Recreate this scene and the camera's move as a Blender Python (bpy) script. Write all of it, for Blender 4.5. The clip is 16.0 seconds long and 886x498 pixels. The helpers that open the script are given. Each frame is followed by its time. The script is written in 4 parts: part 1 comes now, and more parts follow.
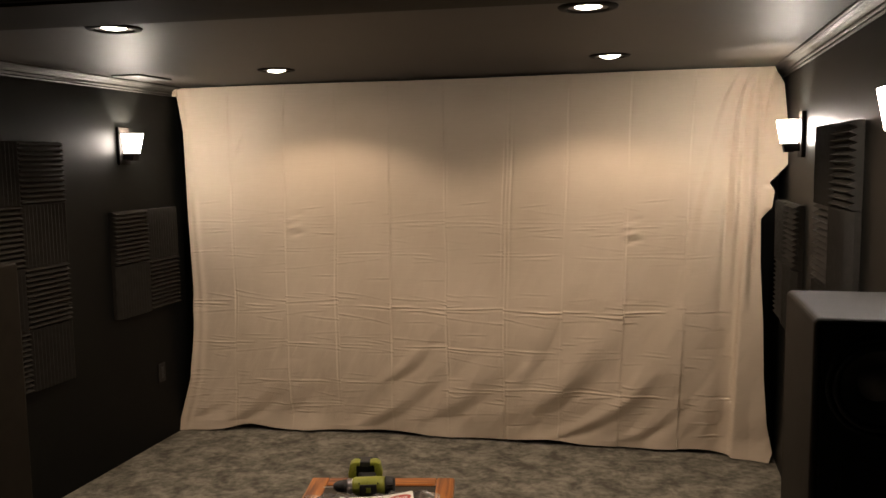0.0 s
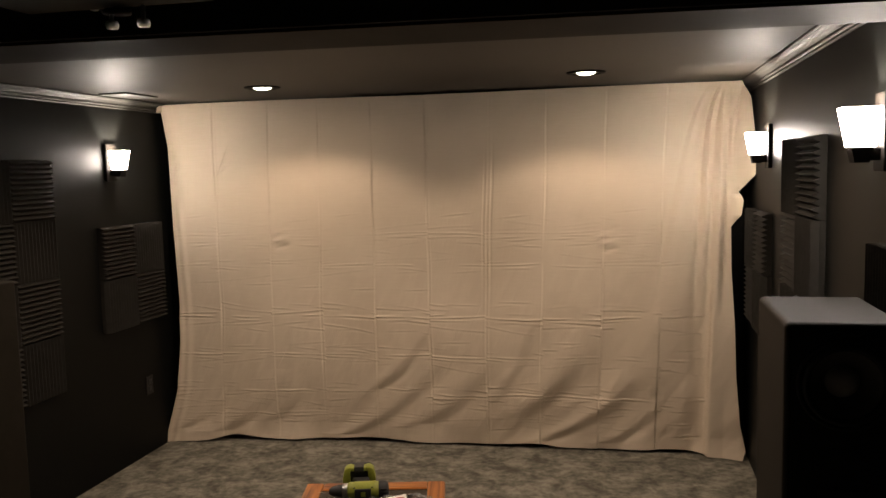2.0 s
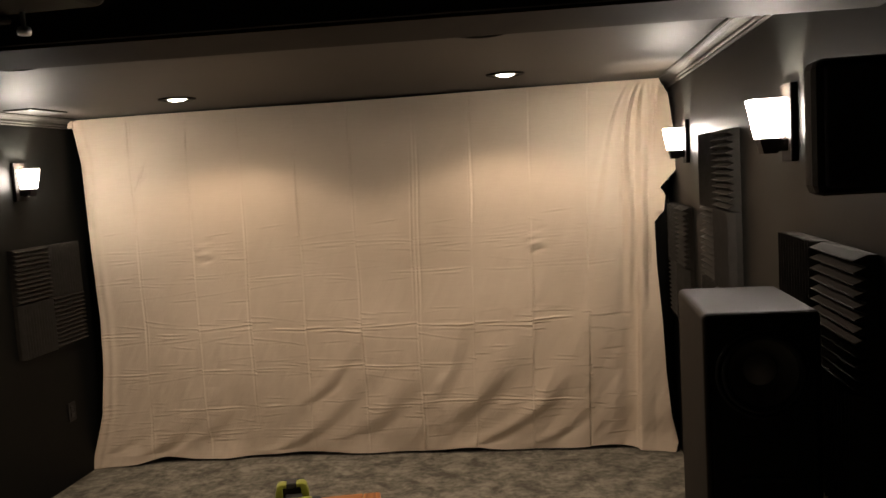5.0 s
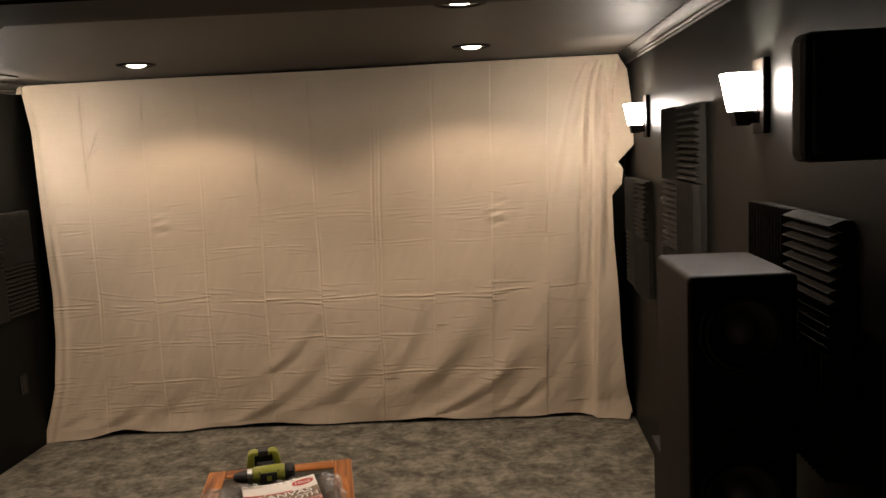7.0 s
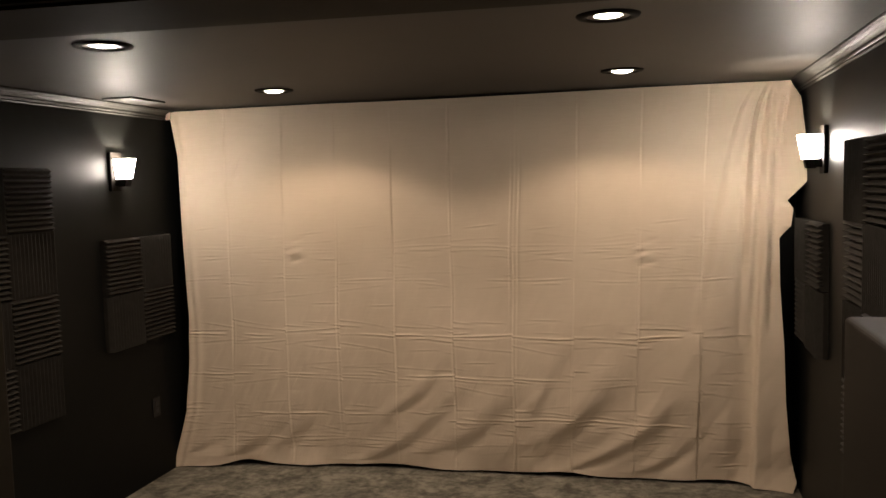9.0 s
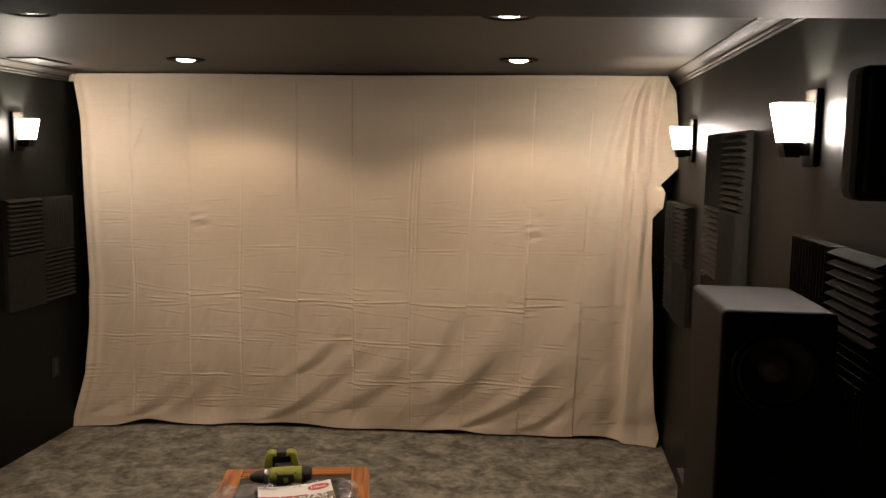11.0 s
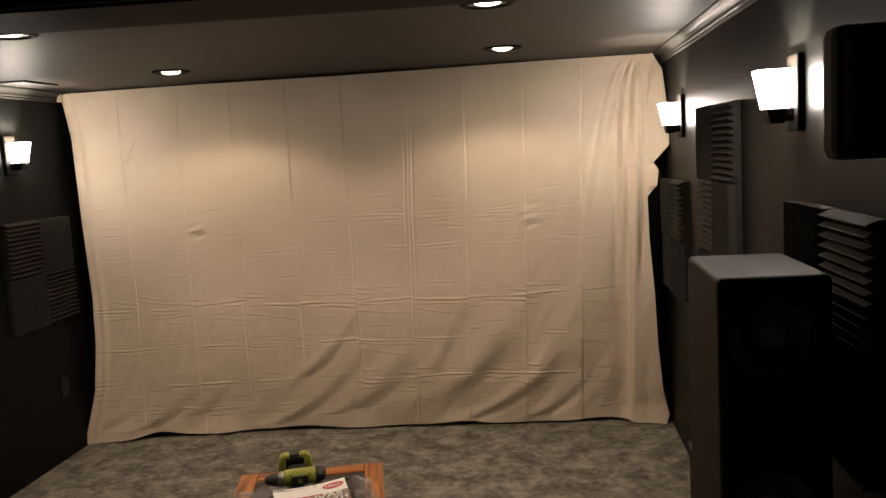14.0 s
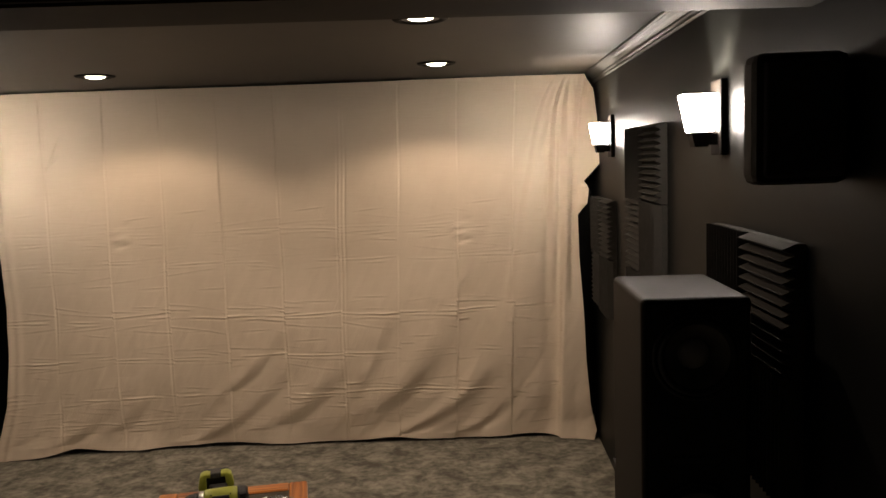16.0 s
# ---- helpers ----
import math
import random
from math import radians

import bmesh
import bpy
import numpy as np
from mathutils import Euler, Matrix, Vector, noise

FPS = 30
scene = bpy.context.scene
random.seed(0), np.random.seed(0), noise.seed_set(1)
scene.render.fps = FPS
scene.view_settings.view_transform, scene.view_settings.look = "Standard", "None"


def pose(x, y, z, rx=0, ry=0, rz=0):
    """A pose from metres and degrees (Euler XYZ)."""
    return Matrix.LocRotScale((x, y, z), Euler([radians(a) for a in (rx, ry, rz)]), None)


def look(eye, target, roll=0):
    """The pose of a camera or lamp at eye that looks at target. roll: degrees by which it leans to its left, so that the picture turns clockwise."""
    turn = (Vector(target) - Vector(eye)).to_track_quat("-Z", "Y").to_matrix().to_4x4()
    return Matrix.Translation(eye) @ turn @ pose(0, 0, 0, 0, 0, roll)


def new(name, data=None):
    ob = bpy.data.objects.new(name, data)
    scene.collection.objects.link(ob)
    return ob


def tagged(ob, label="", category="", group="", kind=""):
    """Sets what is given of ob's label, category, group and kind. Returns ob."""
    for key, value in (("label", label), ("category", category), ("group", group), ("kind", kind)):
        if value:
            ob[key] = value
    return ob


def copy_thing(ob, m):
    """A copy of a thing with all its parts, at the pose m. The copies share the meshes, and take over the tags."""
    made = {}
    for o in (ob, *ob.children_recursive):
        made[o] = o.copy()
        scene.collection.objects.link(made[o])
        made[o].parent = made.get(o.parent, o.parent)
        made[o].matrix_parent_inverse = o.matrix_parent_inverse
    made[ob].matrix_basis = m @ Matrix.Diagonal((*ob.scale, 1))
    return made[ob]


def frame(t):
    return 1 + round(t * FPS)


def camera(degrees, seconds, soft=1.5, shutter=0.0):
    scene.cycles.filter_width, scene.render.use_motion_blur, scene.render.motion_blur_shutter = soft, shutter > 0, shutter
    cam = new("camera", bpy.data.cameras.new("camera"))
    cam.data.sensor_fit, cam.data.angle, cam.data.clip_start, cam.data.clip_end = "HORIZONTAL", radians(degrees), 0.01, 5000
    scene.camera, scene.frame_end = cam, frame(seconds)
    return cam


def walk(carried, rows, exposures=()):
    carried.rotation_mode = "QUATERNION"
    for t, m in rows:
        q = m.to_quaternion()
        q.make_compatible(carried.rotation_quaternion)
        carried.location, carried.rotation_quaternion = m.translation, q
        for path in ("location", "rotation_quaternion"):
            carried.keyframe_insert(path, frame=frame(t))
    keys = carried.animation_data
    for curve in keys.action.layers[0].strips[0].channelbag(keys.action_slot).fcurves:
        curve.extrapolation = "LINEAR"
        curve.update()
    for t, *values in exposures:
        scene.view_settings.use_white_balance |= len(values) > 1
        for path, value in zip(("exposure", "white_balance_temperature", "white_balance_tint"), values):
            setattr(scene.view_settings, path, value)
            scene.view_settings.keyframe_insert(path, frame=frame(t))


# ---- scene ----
cam = camera(56.4, 16.0)
PATH = [
    (0, (0.286, 0.101, 1.711), (-0.216, 2.026, 1.5), -0.8),
    (0.2, (0.288, 0.079, 1.713), (-0.266, 1.979, 1.424), -0.1),
    (0.5, (0.289, 0.045, 1.718), (-0.368, 1.913, 1.442), -0.1),
    (0.8, (0.258, 0.010, 1.727), (-0.446, 1.864, 1.468), -0.6),
    (1, (0.241, -0.008, 1.735), (-0.447, 1.854, 1.491), -0.5),
    (1.3, (0.250, -0.023, 1.747), (-0.379, 1.861, 1.510), -1.0),
    (1.5, (0.255, -0.029, 1.75), (-0.304, 1.88, 1.542), -1.5),
    (2, (0.256, -0.043, 1.743), (-0.18, 1.899, 1.549), -1.4),
    (2.5, (0.268, -0.034, 1.744), (-0.117, 1.919, 1.55), -1.3),
    (3, (0.267, -0.048, 1.734), (-0.086, 1.912, 1.554), -1.5),
    (3.3, (0.279, -0.016, 1.725), (-0.031, 1.943, 1.465), -1.1),
    (3.5, (0.288, 0.002, 1.722), (0.001, 1.963, 1.455), -1.2),
    (4, (0.292, 0.002, 1.736), (0.005, 1.966, 1.492), -3.2),
    (4.2, (0.295, 0.003, 1.737), (0.004, 1.97, 1.518), -3.5),
    (6.3, (0.235, -0.035, 1.718), (0.009, 1.945, 1.541), -3.5),
    (6.5, (0.211, -0.045, 1.714), (0.024, 1.937, 1.522), -3.4),
    (7, (0.171, -0.052, 1.717), (0.028, 1.928, 1.468), -2.8),
    (7.5, (0.154, 0.039, 1.716), (-0.052, 2.011, 1.452), -3.4),
    (8, (0.181, 0.284, 1.701), (-0.257, 2.226, 1.504), -1.9),
    (8.2, (0.198, 0.358, 1.688), (-0.308, 2.285, 1.511), -1.5),
    (10.3, (0.156, -0.006, 1.735), (-0.202, 1.956, 1.587), -1.2),
    (10.5, (0.158, -0.022, 1.729), (-0.15, 1.947, 1.569), -0.5),
    (11, (0.184, -0.018, 1.722), (-0.048, 1.955, 1.498), 0.8),
    (11.5, (0.207, 0.009, 1.723), (0.093, 1.992, 1.49), 1.6),
    (12, (0.194, 0.005, 1.725), (0.018, 1.985, 1.505), 0.9),
    (12.3, (0.198, -0.001, 1.731), (-0.022, 1.977, 1.535), 0.1),
    (12.5, (0.2, -0.01, 1.734), (-0.051, 1.967, 1.571), -0.7),
    (13, (0.189, -0.04, 1.726), (-0.114, 1.931, 1.579), -3.3),
    (13.5, (0.208, -0.032, 1.717), (-0.076, 1.936, 1.502), -3.6),
    (14, (0.206, -0.03, 1.711), (-0.031, 1.941, 1.475), -3.4),
    (14.5, (0.202, -0.018, 1.716), (-0.02, 1.954, 1.466), -2.9),
    (15, (0.215, 0.004, 1.715), (0.041, 1.984, 1.495), -3.1),
    (15.5, (0.211, -0.011, 1.719), (0.109, 1.974, 1.502), -2.3),
    (16, (0.223, -0.004, 1.717), (0.144, 1.983, 1.505), -2.0),
]
walk(cam, [(t, look(eye, target, roll)) for t, eye, target, roll in PATH])

# ---- light of the place: opal wall sconces and recessed ceiling lamps in a closed, dark room ----
world = bpy.data.worlds.new("world")
scene.world = world
world.use_nodes = True
world.node_tree.nodes["Background"].inputs[0].default_value = (0.010, 0.009, 0.008, 1)
world.node_tree.nodes["Background"].inputs[1].default_value = 0.3
SPOT_W, SPILL_W = 38.0, 4.5          # each recessed lamp: its beam, and the spill from its face
BULB_W = 40.0           # bulb inside each sconce
SHADE_GLOW = 122.0      # opal glass
WARM = (1.0, 0.762, 0.578)
OPAL = (1.0, 0.87, 0.76)

# ---- plan ----
WALL_R, WALL_L = 0.945, -2.69
CEIL, BACK = 2.20, -1.5


def cloth_y(x):
    """The hanging cloth's plane, which stands a little askew to the side walls."""
    return 4.80 + 0.095 * (x + 2.68) / 3.6


def beam_far(x):
    return 1.745 + 0.068 * x


# ---- materials ----
def material(name, base, rough=0.6, metal=0.0, spec=0.5):
    m = bpy.data.materials.new(name)
    m.use_nodes = True
    b = m.node_tree.nodes["Principled BSDF"]
    b.inputs["Base Color"].default_value = (*base, 1)
    b.inputs["Roughness"].default_value = rough
    b.inputs["Metallic"].default_value = metal
    b.inputs["Specular IOR Level"].default_value = spec
    return m, m.node_tree.nodes, m.node_tree.links, b


def mottled(name, a, c, scale, rough=0.6, bump=0.1, fine=300.0, spec=0.5, dist=0.002, second=None, rough_var=0.0, metal=0.0, stretch=(1, 1, 1)):
    """Base colour between a and c by noise, a finer layer over it, and a fine relief."""
    m, n, l, b = material(name, a, rough, metal, spec)
    co = n.new("ShaderNodeTexCoord")
    mp = n.new("ShaderNodeMapping")
    mp.inputs["Scale"].default_value = stretch
    l.new(co.outputs["Object"], mp.inputs[0])
    t1 = n.new("ShaderNodeTexNoise")
    t1.inputs["Scale"].default_value, t1.inputs["Detail"].default_value, t1.inputs["Roughness"].default_value = scale, 5, 0.6
    t2 = n.new("ShaderNodeTexNoise")
    t2.inputs["Scale"].default_value, t2.inputs["Detail"].default_value = second or scale * 9, 3
    for t in (t1, t2):
        l.new(mp.outputs[0], t.inputs["Vector"])
    mix = n.new("ShaderNodeMath")
    mix.operation = "MULTIPLY_ADD"
    l.new(t2.outputs["Fac"], mix.inputs[0])
    mix.inputs[1].default_value = 0.45
    l.new(t1.outputs["Fac"], mix.inputs[2])
    ramp = n.new("ShaderNodeValToRGB")
    ramp.color_ramp.elements[0].position, ramp.color_ramp.elements[1].position = 0.52, 0.92
    ramp.color_ramp.elements[0].color, ramp.color_ramp.elements[1].color = (*a, 1), (*c, 1)
    l.new(mix.outputs[0], ramp.inputs[0])
    l.new(ramp.outputs[0], b.inputs["Base Color"])
    t3 = n.new("ShaderNodeTexNoise")
    t3.inputs["Scale"].default_value, t3.inputs["Detail"].default_value = fine, 2
    l.new(mp.outputs[0], t3.inputs["Vector"])
    bp = n.new("ShaderNodeBump")
    bp.inputs["Strength"].default_value, bp.inputs["Distance"].default_value = bump, dist
    l.new(t3.outputs["Fac"], bp.inputs["Height"])
    l.new(bp.outputs[0], b.inputs["Normal"])
    if rough_var:
        mr = n.new("ShaderNodeMapRange")
        mr.inputs["To Min"].default_value, mr.inputs["To Max"].default_value = rough - rough_var, rough + rough_var
        l.new(t1.outputs["Fac"], mr.inputs[0])
        l.new(mr.outputs[0], b.inputs["Roughness"])
    return m


def carpet_material():
    m, n, l, b = material("carpet_pile", (0.2, 0.19, 0.17), 0.97, 0, 0.1)
    co = n.new("ShaderNodeTexCoord")
    big = n.new("ShaderNodeTexNoise")
    big.inputs["Scale"].default_value, big.inputs["Detail"].default_value, big.inputs["Roughness"].default_value = 6.2, 8, 0.68
    big.inputs["Distortion"].default_value = 0.35
    mid = n.new("ShaderNodeTexNoise")
    mid.inputs["Scale"].default_value, mid.inputs["Detail"].default_value = 26, 4
    pile = n.new("ShaderNodeTexNoise")
    pile.inputs["Scale"].default_value, pile.inputs["Detail"].default_value = 260, 3
    for t in (big, mid, pile):
        l.new(co.outputs["Object"], t.inputs["Vector"])
    a1 = n.new("ShaderNodeMath")
    a1.operation = "MULTIPLY_ADD"
    l.new(mid.outputs["Fac"], a1.inputs[0])
    a1.inputs[1].default_value = 0.40
    l.new(big.outputs["Fac"], a1.inputs[2])
    a2 = n.new("ShaderNodeMath")
    a2.operation = "MULTIPLY_ADD"
    l.new(pile.outputs["Fac"], a2.inputs[0])
    a2.inputs[1].default_value = 0.24
    l.new(a1.outputs[0], a2.inputs[2])
    ramp = n.new("ShaderNodeValToRGB")
    e = ramp.color_ramp.elements
    e[0].position, e[0].color = 0.68, (0.100, 0.093, 0.074, 1)
    e[1].position, e[1].color = 0.98, (0.315, 0.296, 0.238, 1)
    k = e.new(0.81)
    k.color = (0.178, 0.166, 0.133, 1)
    l.new(a2.outputs[0], ramp.inputs[0])
    l.new(ramp.outputs[0], b.inputs["Base Color"])
    bp = n.new("ShaderNodeBump")
    bp.inputs["Strength"].default_value, bp.inputs["Distance"].default_value = 0.8, 0.006
    l.new(pile.outputs["Fac"], bp.inputs["Height"])
    l.new(bp.outputs[0], b.inputs["Normal"])
    return m


def canvas_material():
    """Unbleached cotton duck: fine weave, faint slubs and a slight uneven tone."""
    m, n, l, b = material("cotton_canvas", (0.6, 0.5, 0.37), 0.92, 0, 0.15)
    co = n.new("ShaderNodeTexCoord")
    tone = n.new("ShaderNodeTexNoise")
    tone.inputs["Scale"].default_value, tone.inputs["Detail"].default_value = 1.6, 5
    l.new(co.outputs["Object"], tone.inputs["Vector"])
    slub = n.new("ShaderNodeTexNoise")
    mp = n.new("ShaderNodeMapping")
    mp.inputs["Scale"].default_value = (9, 9, 240)
    l.new(co.outputs["Object"], mp.inputs[0])
    l.new(mp.outputs[0], slub.inputs["Vector"])
    slub.inputs["Scale"].default_value, slub.inputs["Detail"].default_value = 1.0, 3
    add = n.new("ShaderNodeMath")
    add.operation = "MULTIPLY_ADD"
    l.new(slub.outputs["Fac"], add.inputs[0])
    add.inputs[1].default_value = 0.35
    l.new(tone.outputs["Fac"], add.inputs[2])
    ramp = n.new("ShaderNodeValToRGB")
    e = ramp.color_ramp.elements
    e[0].position, e[0].color = 0.4, (0.55, 0.457, 0.342, 1)
    e[1].position, e[1].color = 0.95, (0.64, 0.541, 0.420, 1)
    l.new(add.outputs[0], ramp.inputs[0])
    l.new(ramp.outputs[0], b.inputs["Base Color"])
    wv = n.new("ShaderNodeTexWave")
    wv.inputs["Scale"].default_value, wv.inputs["Distortion"].default_value = 90, 1.5
    l.new(co.outputs["Object"], wv.inputs["Vector"])
    bp = n.new("ShaderNodeBump")
    bp.inputs["Strength"].default_value, bp.inputs["Distance"].default_value = 0.12, 0.001
    sm = n.new("ShaderNodeMath")
    l.new(slub.outputs["Fac"], sm.inputs[0])
    l.new(wv.outputs["Fac"], sm.inputs[1])
    l.new(sm.outputs[0], bp.inputs["Height"])
    l.new(bp.outputs[0], b.inputs["Normal"])
    return m


def oak_material(name, along):
    m, n, l, b = material(name, (0.35, 0.13, 0.035), 0.32, 0, 0.5)
    co = n.new("ShaderNodeTexCoord")
    mp = n.new("ShaderNodeMapping")
    mp.inputs["Scale"].default_value = tuple(2.5 if a == along else 38 for a in "xyz")
    l.new(co.outputs["Object"], mp.inputs[0])
    g = n.new("ShaderNodeTexNoise")
    g.inputs["Scale"].default_value, g.inputs["Detail"].default_value, g.inputs["Distortion"].default_value = 1.0, 6, 0.8
    l.new(mp.outputs[0], g.inputs["Vector"])
    ramp = n.new("ShaderNodeValToRGB")
    e = ramp.color_ramp.elements
    e[0].position, e[0].color = 0.38, (0.16, 0.043, 0.010, 1)
    e[1].position, e[1].color = 0.66, (0.56, 0.205, 0.044, 1)
    l.new(g.outputs["Fac"], ramp.inputs[0])
    l.new(ramp.outputs[0], b.inputs["Base Color"])
    bp = n.new("ShaderNodeBump")
    bp.inputs["Strength"].default_value, bp.inputs["Distance"].default_value = 0.15, 0.001
    l.new(g.outputs["Fac"], bp.inputs["Height"])
    l.new(bp.outputs[0], b.inputs["Normal"])
    return m


def glow_material(name, colour, strength):
    m, n, l, b = material(name, (0.85, 0.83, 0.78), 0.35)
    b.inputs["Emission Color"].default_value = (*colour, 1)
    b.inputs["Emission Strength"].default_value = strength
    return m


M_WALL = mottled("charcoal_wall_paint", (0.0054, 0.0056, 0.0050), (0.0070, 0.0073, 0.0065), 2.2, 0.46, 0.08, 170, 0.07, 0.001)
M_CEIL = mottled("dark_taupe_ceiling_paint", (0.0255, 0.0215, 0.0172), (0.0315, 0.0268, 0.0215), 1.8, 0.52, 0.08, 150, 0.17, 0.001)
M_BEAM = mottled("dark_taupe_beam_paint", (0.0205, 0.0155, 0.0095), (0.0265, 0.0200, 0.0125), 1.8, 0.62, 0.08, 150, 0.05, 0.001)
M_TRIM = mottled("satin_grey_trim_paint", (0.036, 0.035, 0.030), (0.045, 0.043, 0.038), 6, 0.48, 0.05, 90, 0.17, 0.001)
# assumed tone of the unseen rear wall, chosen for the light it throws back
M_REAR = mottled("rear_bounce_wall", (0.20, 0.19, 0.17), (0.23, 0.22, 0.195), 2.0, 0.6, 0.1, 170)
M_CARPET = carpet_material()
M_CANVAS = canvas_material()
M_FOAM = mottled("charcoal_foam", (0.026, 0.0242, 0.0208), (0.035, 0.0326, 0.0282), 30, 0.95, 0.5, 420, 0.15, 0.002)
M_BLACK = mottled("matt_black_paint", (0.012, 0.012, 0.012), (0.018, 0.017, 0.016), 8, 0.6, 0.1, 300, 0.3)
M_GRILLE = mottled("black_grille_cloth", (0.030, 0.026, 0.028), (0.042, 0.037, 0.039), 40, 0.9, 0.4, 600, 0.15)
M_CAB = mottled("textured_black_cabinet", (0.0112, 0.0095, 0.0068), (0.0155, 0.0132, 0.0096), 18, 0.58, 0.3, 500, 0.09, 0.001)
M_BAFFLE = mottled("black_baffle", (0.0080, 0.0076, 0.0070), (0.0115, 0.011, 0.010), 14, 0.5, 0.15, 300, 0.35)
# light on the drivers put into colour: lit tone for caps, shaded for cones
M_CONE_LIT = mottled("lit_speaker_cone", (0.30, 0.29, 0.275), (0.36, 0.35, 0.33), 20, 0.55, 0.1, 200, 0.4)
M_CONE_SHADED = mottled("shaded_speaker_cone", (0.10, 0.095, 0.088), (0.14, 0.133, 0.122), 20, 0.5, 0.1, 200, 0.4)
M_RUBBER = mottled("rubber_surround", (0.01, 0.01, 0.01), (0.016, 0.016, 0.016), 20, 0.45, 0.05, 200, 0.4)
M_BRONZE = mottled("dark_bronze_metal", (0.0035, 0.0028, 0.0022), (0.006, 0.0046, 0.0036), 14, 0.6, 0.05, 200, 0.05)
M_OAK_X = oak_material("orange_oak_across", "x")
M_OAK_Y = oak_material("orange_oak_along", "y")
M_OAK_Z = oak_material("orange_oak_upright", "z")
M_LIME = mottled("lime_plastic", (0.225, 0.250, 0.030), (0.31, 0.340, 0.045), 26, 0.42, 0.1, 400, 0.5)
M_TOOL = mottled("charcoal_tool_plastic", (0.022, 0.022, 0.022), (0.034, 0.033, 0.032), 30, 0.55, 0.3, 500, 0.4)
M_STEEL = mottled("bright_steel", (0.55, 0.54, 0.52), (0.66, 0.65, 0.63), 30, 0.28, 0.02, 300, 0.5, metal=1.0)
M_PAPER = mottled("white_card", (0.76, 0.74, 0.70), (0.82, 0.80, 0.76), 6, 0.45, 0.02, 200, 0.4)
M_RED = mottled("red_print", (0.42, 0.035, 0.034), (0.50, 0.05, 0.046), 9, 0.42, 0.02, 200, 0.4)
M_BROWN = mottled("brown_print", (0.18, 0.12, 0.085), (0.30, 0.21, 0.15), 14, 0.45, 0.02, 200, 0.4)
M_GREYINK = mottled("grey_print", (0.30, 0.28, 0.26), (0.36, 0.34, 0.31), 14, 0.45, 0.02, 200, 0.4)
M_INK = mottled("dark_print", (0.03, 0.03, 0.03), (0.05, 0.045, 0.045), 14, 0.45, 0.02, 200, 0.4)
M_GREEN = mottled("green_print", (0.02, 0.20, 0.05), (0.03, 0.25, 0.07), 14, 0.45, 0.02, 200, 0.4)
M_SHADE = glow_material("opal_glass", OPAL, SHADE_GLOW)
M_SHADE_IN = glow_material("opal_glass_inside", OPAL, SHADE_GLOW * 0.1)
M_LAMP = glow_material("lamp_face", (1.0, 0.88, 0.70), 14.0)
M_WHITE_TRIM = mottled("grey_lamp_trim", (0.10, 0.092, 0.08), (0.13, 0.12, 0.105), 20, 0.4, 0.03, 200, 0.5)


M_TABLE_GLASS = material("smoked_table_glass", (0.010, 0.009, 0.008), 0.10)[0]


def film_material():
    """Clear crinkled polythene: mostly see-through, with sharp glints."""
    m, n, l, b = material("clear_film", (0.9, 0.9, 0.9), 0.12)
    tr = n.new("ShaderNodeBsdfTransparent")
    gl = n.new("ShaderNodeBsdfGlossy")
    gl.inputs["Roughness"].default_value = 0.22
    lw = n.new("ShaderNodeFresnel")
    lw.inputs["IOR"].default_value = 2.2
    mx = n.new("ShaderNodeMixShader")
    l.new(lw.outputs[0], mx.inputs[0])
    haze = n.new("ShaderNodeBsdfTranslucent")
    haze.inputs[0].default_value = (0.8, 0.8, 0.8, 1)
    veil = n.new("ShaderNodeBsdfDiffuse")
    veil.inputs[0].default_value = (0.75, 0.73, 0.69, 1)
    both = n.new("ShaderNodeMixShader")
    l.new(haze.outputs[0], both.inputs[1])
    l.new(veil.outputs[0], both.inputs[2])
    body = n.new("ShaderNodeMixShader")
    body.inputs[0].default_value = 0.27
    l.new(tr.outputs[0], body.inputs[1])
    l.new(both.outputs[0], body.inputs[2])
    l.new(body.outputs[0], mx.inputs[1])
    l.new(gl.outputs[0], mx.inputs[2])
    l.new(mx.outputs[0], n["Material Output"].inputs[0])
    return m


M_FILM = film_material()


# ---- builders ----
def finish(bm, name, mat, smooth=False):
    me = bpy.data.meshes.new(name)
    bm.to_mesh(me)
    bm.free()
    me.materials.append(mat)
    if smooth:
        me.shade_smooth()
    return me


def part(name, bm, mat, parent=None, label="", smooth=False, at=None):
    ob = new(name, finish(bm, name, mat, smooth))
    if at is not None:
        ob.matrix_basis = at
    if parent is not None:
        ob.parent = parent
    if label:
        tagged(ob, label)
    return ob


def box(x0, x1, y0, y1, z0, z1, bevel=0.0, seg=2, bm=None):
    own = bmesh.new()
    bmesh.ops.create_cube(own, size=1)
    bmesh.ops.scale(own, vec=(x1 - x0, y1 - y0, z1 - z0), verts=own.verts)
    bmesh.ops.translate(own, vec=((x0 + x1) / 2, (y0 + y1) / 2, (z0 + z1) / 2), verts=own.verts)
    if bevel:
        bmesh.ops.bevel(own, geom=own.edges[:], offset=bevel, segments=seg, affect="EDGES", profile=0.5)
    if bm is None:
        return own
    me = bpy.data.meshes.new("tmp")
    own.to_mesh(me)
    own.free()
    bm.from_mesh(me)
    bpy.data.meshes.remove(me)
    return bm


